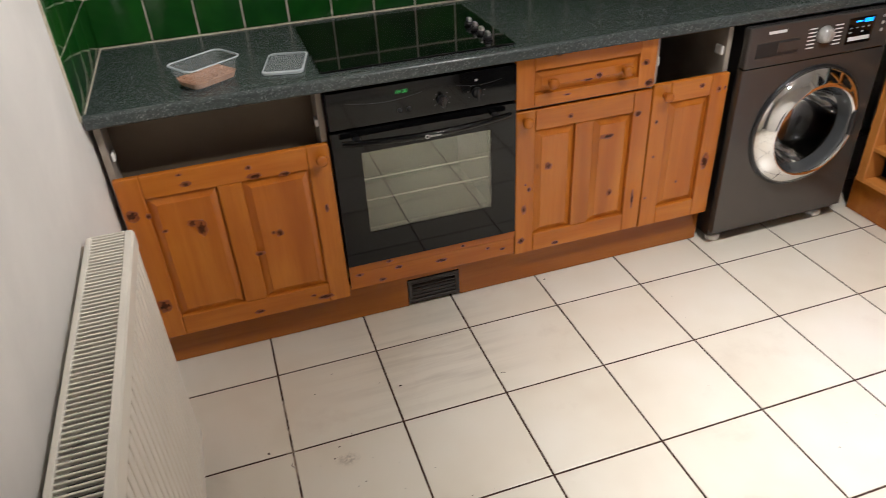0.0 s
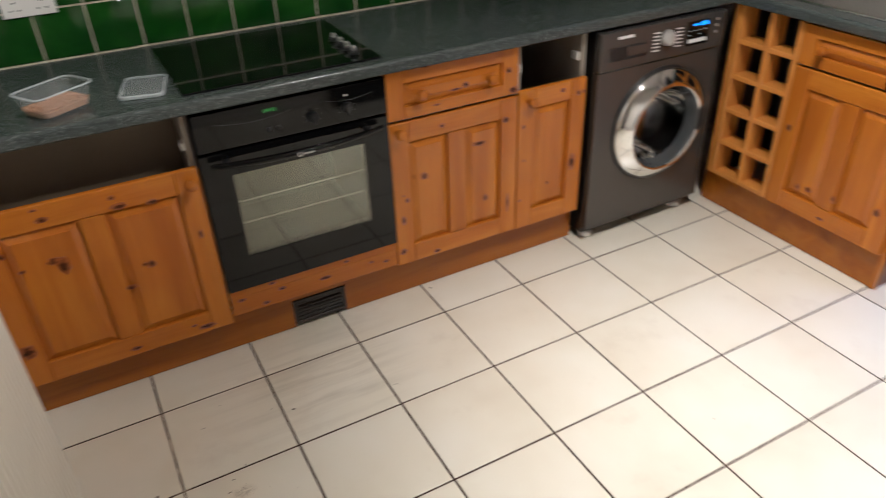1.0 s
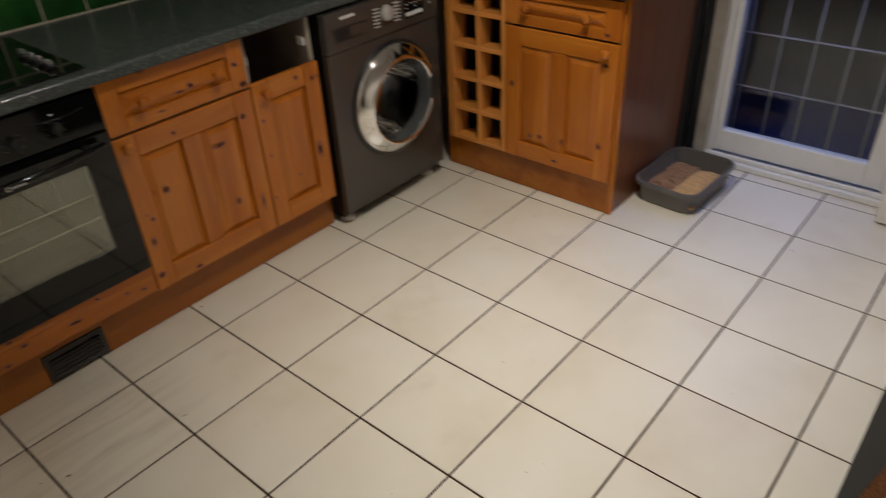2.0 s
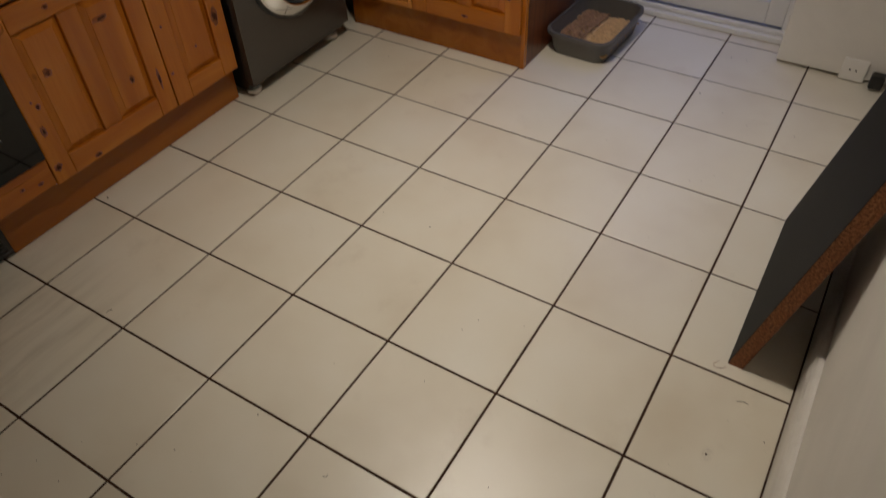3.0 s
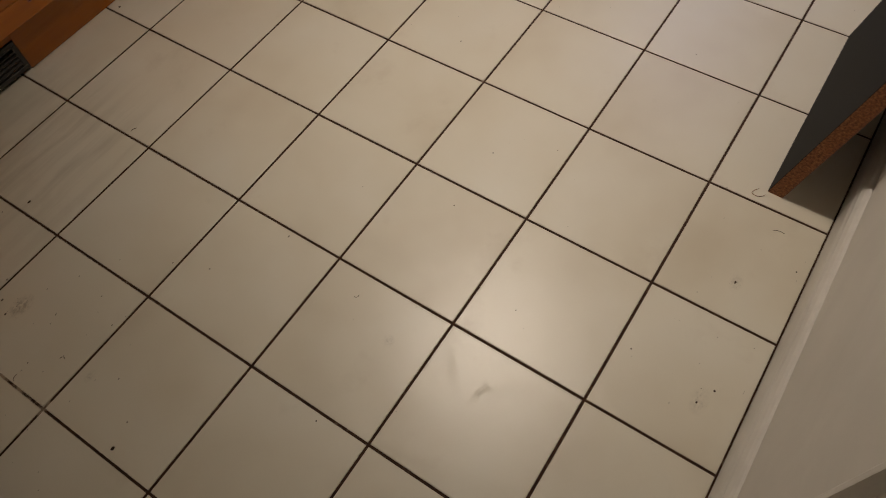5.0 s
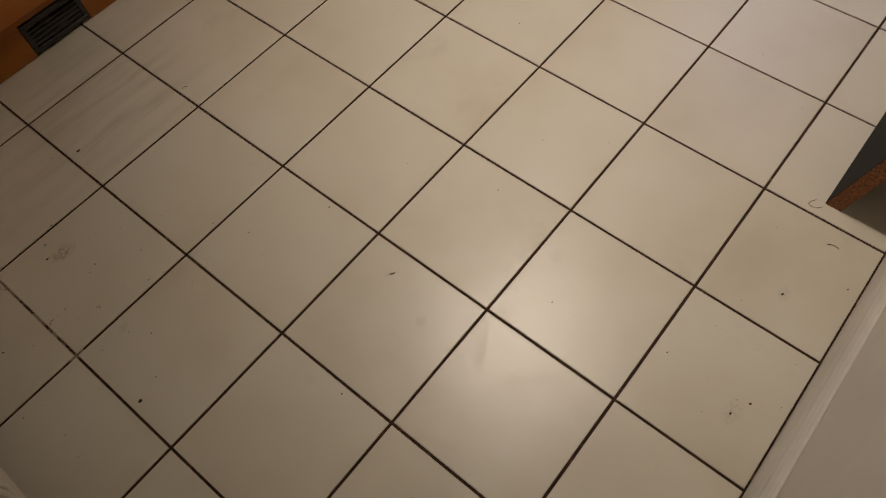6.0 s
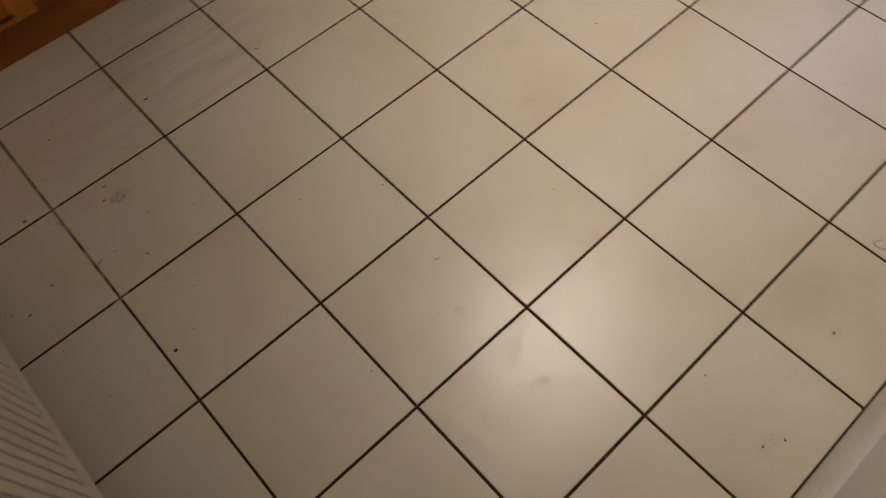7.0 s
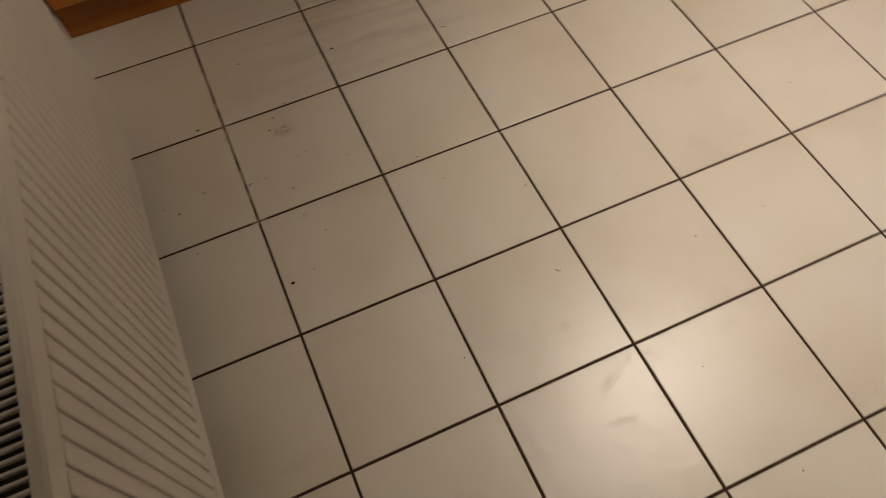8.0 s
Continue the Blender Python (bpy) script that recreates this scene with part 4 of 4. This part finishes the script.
for ya, yb in ((RY1 - 0.003, RY1 + 0.001), (RY0 - 0.001, RY0 + 0.003)):
    part("side_panel", boxes((RX0 + 0.004, RX1 - 0.004, ya, yb, RZ0 + 0.02, RZ1), bevel=0.001), RADIATOR, u)
# convector as one solid block, blackened to stand for shade between the slats
part("convector", boxes((RX0 + 0.016, RX1 - 0.018, RY0 + 0.01, RY1 - 0.01, RZ0 + 0.03, RZ1 - 0.035), bevel=0.004), INNER_BLACK, u, "convector block, black in place of the shade inside the radiator")
gr = part("top_grille", boxes((RX0, RX0 + 0.012, RY0, RY1, RZ1 - 0.012, RZ1), (RX1 - 0.018, RX1 - 0.002, RY0, RY1, RZ1 - 0.012, RZ1), bevel=0.002), RADIATOR, u)
slat = mesh_of("slat", boxes((RX0 + 0.010, RX1 - 0.016, -0.0021, 0.0021, RZ1 - 0.010, RZ1 - 0.002), bevel=0.001), RADIATOR)
yy = RY1 - 0.008
while yy > RY0 + 0.005:
    o = new("slat", slat)
    o.parent, o.matrix_basis = gr, pose(0, yy, 0)
    yy -= 0.0125
for by in (RY1 - 0.12, RY0 + 0.12):
    part("bracket", boxes((WALL_L + 0.0005, RX0 + 0.001, by - 0.02, by + 0.02, RZ0 + 0.05, RZ1 - 0.05), bevel=0.001), RADIATOR, u)

# ---- leaning worktop offcut ----
u = thing("worktop_offcut", "grey laminate worktop offcut with raw chipboard edge leaning on the wall", "worktop offcut", pose(1.375, -1.795, 0.0015, math.degrees(math.atan2(0.150, 0.76)), 0, 0))
L, TH = 0.80, 0.038
part("core", boxes((0.0, 0.622, -TH + 0.001, -0.001, 0.0, L), bevel=0.0006), CHIPBOARD, u, "raw chipboard core")
part("face", boxes((0.0, 0.622, -0.001, 0.0, 0.0, L), bevel=0), SLATE, u, "dark grey laminate face")
part("backing", boxes((0.0, 0.622, -TH, -TH + 0.001, 0.0, L), bevel=0), BROWN, u)

# ---- garden door ----
u = thing("door_1", "white plastic framed garden door with full-height glass", "door", kind="structure")
FX = WALL_D + 0.015
part("frame", boxes((FX, FX + 0.07, GD_Y1 - 0.020, GD_Y1 - 0.002, 0.0, GD_TOP), (FX, FX + 0.07, GD_Y0 + 0.002, GD_Y0 + 0.030, 0.0, GD_TOP), (FX, FX + 0.07, GD_Y0 + 0.030, GD_Y1 - 0.020, GD_TOP - 0.05, GD_TOP), bevel=0.004, seg=2), UPVC, u)
part("threshold", boxes((WALL_D - 0.022, FX + 0.09, GD_Y0 + 0.003, GD_Y1 - 0.002, 0.001, 0.028), (WALL_D - 0.004, FX + 0.0, GD_Y0 + 0.003, GD_Y1 - 0.002, 0.028, 0.050), bevel=0.005, seg=2), UPVC, u, "white door sill")
G0, G1 = -1.436, -0.842
lf = part("leaf", boxes((FX + 0.01, FX + 0.06, G1, GD_Y1 - 0.021, 0.052, GD_TOP - 0.052), (FX + 0.01, FX + 0.06, GD_Y0 + 0.031, G0, 0.052, GD_TOP - 0.052), (FX + 0.01, FX + 0.06, G0, G1, 0.052, 0.148), (FX + 0.01, FX + 0.06, G0, G1, GD_TOP - 0.15, GD_TOP - 0.052), bevel=0.004, seg=2), UPVC, u)
g = part("pane", boxes((FX + 0.030, FX + 0.036, G0 - 0.004, G1 + 0.004, 0.144, GD_TOP - 0.146), bevel=0), PANE, lf, "clear glass pane")
g.visible_shadow = False
# black strip on the wall carries the gap's shade up to the casing
part("gap_strip", boxes((WALL_D - 0.012, WALL_D - 0.0005, GD_Y1 + 0.057, -0.7005, 0.0, 1.2), bevel=0.001), BLACK_PLASTIC, u, "black strip for the shaded gap beside the casing")
part("trim", boxes((WALL_D - 0.014, WALL_D - 0.0005, GD_Y1 + 0.001, GD_Y1 + 0.056, 0.0, GD_TOP + 0.04), bevel=0.004, seg=2), CASING, u, "dirty grey-white wooden door casing")

# outside
structure("ground", boxes((3.36, 60.0, -40.0, 40.0, -0.16, -0.10), bevel=0), PAVING, "dark wet paving outside the door", "ground")
u = thing("wire_rack", "grey coated wire rack standing outside the door", "wire rack")
for wy in [-0.825 - 0.137 * i for i in range(6)]:
    part("wire", moved(lathe([(0.0045, 0.0), (0.0045, 1.10)], 8), 3.30, wy, -0.099), WIRE, u)
for wz in (0.05, 0.29, 0.53, 0.77, 1.0):
    c = lathe([(0.0045, 0.0), (0.0045, 0.80)], 8)
    bmesh.ops.rotate(c, verts=c.verts, matrix=Matrix.Rotation(radians(90), 3, "X"))
    part("wire", moved(c, 3.309, -0.775, wz), WIRE, u)
u = thing("tarpaulin", "crumpled deep blue tarpaulin on the ground outside", "tarpaulin")
nx, ny = 26, 40
top = [[(3.42 + 0.86 * a / nx, -2.1 + 1.7 * c / ny, -0.090 + 0.025 * abs(noise.noise((a * 0.35, c * 0.35, 2.0)))) for c in range(ny + 1)] for a in range(nx + 1)]
b = bmesh.new()
vs = [[b.verts.new(p) for p in row] for row in top]
for a in range(nx):
    for c in range(ny):
        b.faces.new((vs[a][c], vs[a + 1][c], vs[a + 1][c + 1], vs[a][c + 1])).smooth = True
bmesh.ops.solidify(b, geom=b.faces, thickness=0.004)
part("sheet", b, BLUE_PLASTIC, u)
u = thing("fence", "dark weathered garden fence outside", "fence")
plank = mesh_of("board", boxes((-0.01, 0.01, -0.07, 0.07, 0.0, 1.8), bevel=0.004), FENCE)
for i in range(40):
    o = new("board", plank)
    o.parent, o.matrix_basis = u, pose(7.0 + (0.012 if i % 2 else 0), -4.2 + 0.145 * i, -0.099)

# ---- ceiling light (unseen; bar and aimed heads are made up) ----
u = thing("ceiling_light", "unseen ceiling light, made up as a white bar with four aimed spots", "ceiling light", pose(*LAMP_AT))
part("base_plate", boxes((-0.30, 0.30, -0.035, 0.035, 0.0, 0.02), bevel=0.006, seg=2), WHITE_PLASTIC, u)
# each added head brightens one area: left wall, worktop, near floor, far floor
for sx, aim, watts, cone in HEADS:
    hang = Vector((sx, 0, -0.06))
    turn = look(Vector(LAMP_AT) + hang, aim).to_quaternion()
    at = Matrix.LocRotScale(hang, turn, None)
    part("stem", lathe([(0.007, -0.062), (0.007, 0.002)], 12), CHROME, u, "", pose(sx, 0, 0))
    sh = part("shade", lathe([(0.030, -0.062), (0.033, -0.030), (0.030, 0.010), (0.018, 0.024), (0.0, 0.026)], 24), WHITE_PLASTIC, u, "", at)
    part("bulb", lathe([(0.0, -0.055), (0.018, -0.054), (0.027, -0.050), (0.027, -0.044), (0.0, -0.040)], 24), BULB, sh)
    ld = bpy.data.lights.new("spot_lamp", "SPOT")
    ld.energy, ld.color, ld.shadow_soft_size = watts, LAMP_COLOUR, 0.03
    ld.spot_size, ld.spot_blend = radians(cone), 1.0
    lo = new("spot_lamp", ld)
    lo.matrix_basis = look(Vector(LAMP_AT) + hang + turn @ Vector((0, 0, -0.10)), aim)

# dusk light from the sky in the upper part of the garden door
ld = bpy.data.lights.new("door_sky", "AREA")
ld.energy, ld.color, ld.shape, ld.size, ld.size_y = DUSK_WATTS, (0.16, 0.30, 1.0), "RECTANGLE", 0.56, 0.95
lo = new("door_sky", ld)
ld.spread = radians(80)
lo.matrix_basis = look((3.20, -1.139, 1.40), (2.70, -1.10, 0.0))

# ---- small things ----
u = thing("socket", "white double wall socket on the green tiles", "socket")
pl = part("plate", boxes((-0.074, 0.076, WALL_B - 0.020, WALL_B - 0.0105, 1.045, 1.131), bevel=0.003, seg=2), WHITE_PLASTIC, u)
for sx in (-0.036, 0.038):
    for dx, dz in ((-0.011, 1.066), (0.011, 1.066), (0.0, 1.088)):
        part("pin_slot", boxes((sx + dx - 0.003, sx + dx + 0.003, WALL_B - 0.0206, WALL_B - 0.0195, dz - 0.0025, dz + 0.0025), bevel=0), BLACK_PLASTIC, pl)

u = thing("socket", "white double socket at the foot of the boxed wall", "socket")
pl = part("plate", boxes((NIB_X - 0.012, NIB_X - 0.0005, -1.863, -1.775, 0.004, 0.090), bevel=0.003, seg=2), WHITE_PLASTIC, u)
part("pin_slot", boxes((NIB_X - 0.0126, NIB_X - 0.0115, -1.830, -1.824, 0.044, 0.050), bevel=0), BLACK_PLASTIC, pl)
part("pin_slot", boxes((NIB_X - 0.0126, NIB_X - 0.0115, -1.808, -1.802, 0.044, 0.050), bevel=0), BLACK_PLASTIC, pl)
u = thing("plug", "black mains plug with a short cable", "plug")
part("body", boxes((NIB_X - 0.052, NIB_X - 0.0015, -1.930, -1.882, 0.008, 0.060), bevel=0.008, seg=2), BLACK_PLASTIC, u)

# litter tray
TRAY = pose(2.745, -0.845, 0.001, 0, 0, -3)
u = thing("litter_tray", "dark grey plastic litter tray on the floor", "litter tray", TRAY)
loops = []
for s, z in ((0.86, 0.0), (0.88, 0.004), (1.0, 0.095), (1.04, 0.097), (1.045, 0.088), (1.055, 0.088), (1.05, 0.102), (0.985, 0.103), (0.865, 0.010), (0.85, 0.008)):
    loops.append([(x * s, y * s, z) for x, y in rounded(0.39, 0.265, 0.055)])
part("tray", skin(loops), GREY_PLASTIC, u)


def granules(w, d, r, n, height, seed, size):
    """Heap of short pellets inside a rounded outline."""
    b = bmesh.new()
    q = random.Random(seed)
    for _ in range(n):
        x, y = q.uniform(-w / 2, w / 2), q.uniform(-d / 2, d / 2)
        z = height(x, y)
        ln, rd = size * q.uniform(0.8, 1.6), size * 0.42
        m = Matrix.Translation((x, y, z)) @ Euler((q.uniform(-0.4, 0.4), q.uniform(-0.4, 0.4), q.uniform(0, 6.28))).to_matrix().to_4x4()
        vs = [b.verts.new(m @ Vector((px * ln, py * rd, pz * rd))) for px in (-0.5, 0.5) for py, pz in ((-1, 0), (0, 1), (1, 0), (0, -1))]
        for i in range(4):
            b.faces.new((vs[i], vs[(i + 1) % 4], vs[4 + (i + 1) % 4], vs[4 + i]))
        b.faces.new(vs[0:4])
        b.faces.new(vs[4:8][::-1])
    bmesh.ops.recalc_face_normals(b, faces=b.faces)
    return b


lit = thing("cat_litter", "wood pellet cat litter, half pale and half brown", "cat litter", TRAY)
hp = lambda x, y: 0.030 + 0.014 * math.cos(x * 9) * math.cos(y * 8) + 0.004 * noise.noise((x * 30, y * 30, 0))
part("bed", skin([[(x * s, y * s, z) for x, y in rounded(0.39, 0.265, 0.055)] for s, z in ((0.85, 0.012), (0.885, 0.028), (0.5, 0.037))]), LITTER_PALE, lit)
tagged(part("pale_pellets", moved(granules(0.33, 0.110, 0, 900, lambda x, y: hp(x, y - 0.06), 3, 0.010), 0, -0.065, 0.004), LITTER_PALE, lit, "pale wood pellets"), kind="stuff")
tagged(part("brown_pellets", moved(granules(0.33, 0.104, 0, 900, lambda x, y: hp(x, y + 0.06) + 0.004, 4, 0.008), 0, 0.062, 0.004), LITTER_BROWN, lit, "brown used pellets"), kind="stuff")

# food tub with granules and its lid
TUBP = pose(0.003, 0.242, TOP_Z + 0.001, 0, 0, 33)
u = thing("plastic_tub", "clear plastic takeaway tub holding brown granules", "tub", TUBP)
loops = []
for s, z in ((0.83, 0.0), (0.84, 0.002), (1.0, 0.056), (1.06, 0.058), (1.06, 0.060), (0.995, 0.060), (0.83, 0.003)):
    loops.append([(x * s, y * s, z) for x, y in rounded(0.165, 0.110, 0.022)])
part("tub", skin(loops), TUB, u)
part("rim", skin([[(x * k, y * k, z) for x, y in rounded(0.165, 0.110, 0.022)] for k, z in ((1.0, 0.0585), (1.065, 0.0585), (1.065, 0.0615), (1.0, 0.0615), (1.0, 0.0585))], False, False), LID_RIM, u, "pale rolled rim")
lit = thing("granules", "brown wood granules heaped in the tub", "granules", TUBP)
part("bed", skin([[(x * s, y * s, z) for x, y in rounded(0.165, 0.110, 0.022)] for s, z in ((0.80, 0.004), (0.86, 0.018), (0.5, 0.022))]), GRANULE, lit)
tagged(part("pellets", granules(0.132, 0.084, 0, 500, lambda x, y: 0.021 + 0.004 * noise.noise((x * 40, y * 40, 3)), 8, 0.006), GRANULE, lit, "loose brown pellets"), kind="stuff")
u = thing("tub_lid", "translucent white plastic tub lid lying on the worktop", "lid", pose(0.226, 0.288, TOP_Z + 0.0008, 0, 0, -14))
loops = []
for s, z in ((1.0, 0.0), (1.0, 0.006), (0.97, 0.008), (0.90, 0.008), (0.88, 0.004), (0.80, 0.004)):
    loops.append([(x * s, y * s, z) for x, y in rounded(0.118, 0.178, 0.020)])
lid = part("lid", skin(loops), LID, u)
part("rim", skin([[(x * k, y * k, z) for x, y in rounded(0.118, 0.178, 0.020)] for k, z in ((1.005, 0.001), (1.005, 0.007), (0.97, 0.0092), (0.92, 0.0092), (0.915, 0.0084))], False, False), LID_RIM, lid, "pale raised rim")

# crumbs and dirt on the floor
CRUMBS = ((-0.058, -0.320, 4.5), (0.137, -0.366, 2.6), (0.116, -0.404, 2.6), (0.181, -0.511, 2.0), (0.159, -0.519, 1.6), (0.235, -0.649, 1.8), (0.283, -0.480, 1.4), (0.275, -0.570, 1.3),
          (0.062, -0.551, 1.8), (0.150, -0.762, 1.5), (-0.093, -0.528, 2.6), (0.180, -0.330, 2.6), (0.173, -0.062, 1.5), (0.307, -0.156, 2.0), (0.366, -0.192, 4.0), (0.435, -0.654, 1.6),
          (0.032, -0.868, 5.0), (-0.127, -0.859, 1.6), (0.645, -0.852, 2.4), (0.937, -1.154, 1.8), (0.768, -1.433, 1.4), (0.821, -1.696, 2.2), (0.827, -1.887, 3.2), (0.784, -1.865, 2.6),
          (1.096, -1.825, 3.4), (1.193, -1.932, 2.4), (0.316, -1.203, 2.0), (-0.166, -0.563, 3.0), (-0.199, -0.533, 1.8), (-0.152, -0.695, 1.6), (-0.116, -0.799, 1.4), (1.431, -0.858, 2.2),
          (1.129, -1.152, 1.5), (1.020, 0.153, 4.0), (2.132, -1.666, 2.4), (2.563, -1.353, 2.6), (2.876, -1.382, 2.6), (0.106, -0.132, 2.4), (2.70, -1.62, 2.2), (2.45, -1.72, 2.0), (1.72, -1.46, 1.6))
u = thing("crumbs", "scattered dark crumbs and dirt specks", "crumbs", kind="stuff")
b = bmesh.new()
q = random.Random(21)


def speck(x, y, s):
    """A flat irregular crumb of s millimetres."""
    r = bmesh.ops.create_icosphere(b, subdivisions=1, radius=s * 0.001)
    kx, ky = q.uniform(0.8, 1.5), q.uniform(0.6, 1.1)
    for v in r["verts"]:
        v.co = Vector((x + v.co.x * kx * q.uniform(0.8, 1.2), y + v.co.y * ky * q.uniform(0.8, 1.2), 0.0010 + v.co.z * 0.5))


for x, y, s in CRUMBS:
    speck(x, y, s)
for x, y, spread, count in ((-0.10, -0.60, 0.10, 14), (0.147, -0.412, 0.022, 4), (0.12, -0.52, 0.11, 14), (0.85, -1.86, 0.10, 12), (1.10, -1.86, 0.10, 8), (0.55, -0.9, 0.5, 22), (2.4, -1.45, 0.35, 16), (1.5, -1.2, 0.5, 16)):
    for k in range(count):
        speck(x + q.gauss(0, spread), max(y + q.gauss(0, spread), -1.94), q.uniform(0.5, 1.2))
part("specks", b, CRUMB, u)["kind"] = "stuff"

# reddish spill dried on one tile and grey smudges
STAIN = mat("dried_spill", (0.40, 0.23, 0.10), 0.7)
SMUDGE = mat("grey_smudge", (0.40, 0.34, 0.26), 0.6)
for m, amount in ((STAIN, 0.42), (SMUDGE, 0.18)):
    n = Net(m)
    f = n.noise(n.coords((1, 1, 1)), 3.5, 5.0, 0.7)
    away = n.add("VectorMath", operation="LENGTH")
    n.link(n.coords((1, 1, 1), False), away.inputs[0])
    n.link(n.math("MULTIPLY", n.value(f, 0.0, amount, 0.40, 0.62), n.value(away.outputs["Value"], 1.0, 0.0, 0.25, 0.95)), n.b.inputs["Alpha"])
ring = bmesh.new()
bmesh.ops.create_circle(ring, cap_ends=True, segments=20, radius=1.0)
STAIN_MESH, SMUDGE_MESH = mesh_of("film", ring.copy(), STAIN), mesh_of("film", ring, SMUDGE)


def stain(label, x, y, w, d, me):
    st = thing("stain", label, "stain")
    o = new("film", me)
    o.parent, o.matrix_basis = st, Matrix.LocRotScale((x, y, 0.0010), None, (w / 2, d / 2, 1.0))


stain("dried yellowish brown spill on a floor tile", 0.150, -0.420, 0.085, 0.055, STAIN_MESH)
for x, y, w, d in ((0.118, -0.700, 0.040, 0.026), (0.550, -1.228, 0.036, 0.034), (0.790, -1.868, 0.080, 0.050), (1.096, -1.826, 0.060, 0.036)):
    stain("small grey smudge on a floor tile", x, y, w, d, SMUDGE_MESH)

# loose thread of grass or hair beside the leaning board
def fibre(x, y, size, turn, bend):
    """A thin curled hair lying on the tiles."""
    u = thing("fibre", "thin curled dark brown fibre on the tiles", "fibre")
    c = bpy.data.curves.new("strand", "CURVE")
    c.dimensions, c.bevel_depth = "3D", 0.0006
    sp = c.splines.new("NURBS")
    sp.points.add(4)
    for i, p in enumerate(sp.points):
        a = turn + bend * (i / 4 - 0.5)
        p.co = (x + size * (math.cos(a) - math.cos(turn)) / max(abs(bend), 0.5) * 2, y + size * (math.sin(a) - math.sin(turn)) / max(abs(bend), 0.5) * 2, 0.0018 + 0.0006 * (i % 2), 1)
    sp.use_endpoint_u, sp.order_u = True, 3
    o = new("strand", c)
    o.data.materials.append(CRUMB)
    o.parent = u


for spot in ((0.117, -0.611, 0.008, 0.5, 2.6), (0.021, -0.552, 0.009, 2.0, 2.0), (0.687, -0.253, 0.009, 1.2, 1.6), (-0.002, -0.388, 0.010, 3.4, 2.2), (1.279, -1.859, 0.014, 0.2, 1.2), (0.60, -1.10, 0.008, 4.0, 2.8)):
    fibre(*spot)

u = thing("fibre", "thin curled brown fibre on the tiles", "fibre")
c = bpy.data.curves.new("strand", "CURVE")
c.dimensions, c.bevel_depth = "3D", 0.0006
sp = c.splines.new("NURBS")
pts = ((1.372, -1.775, 0.002), (1.355, -1.760, 0.002), (1.345, -1.772, 0.003), (1.352, -1.790, 0.002), (1.362, -1.794, 0.002))
sp.points.add(len(pts) - 1)
for p, q in zip(sp.points, pts):
    p.co = (*q, 1)
sp.use_endpoint_u, sp.order_u = True, 3
o = new("strand", c)
o.data.materials.append(CHIPBOARD)
o.parent = u
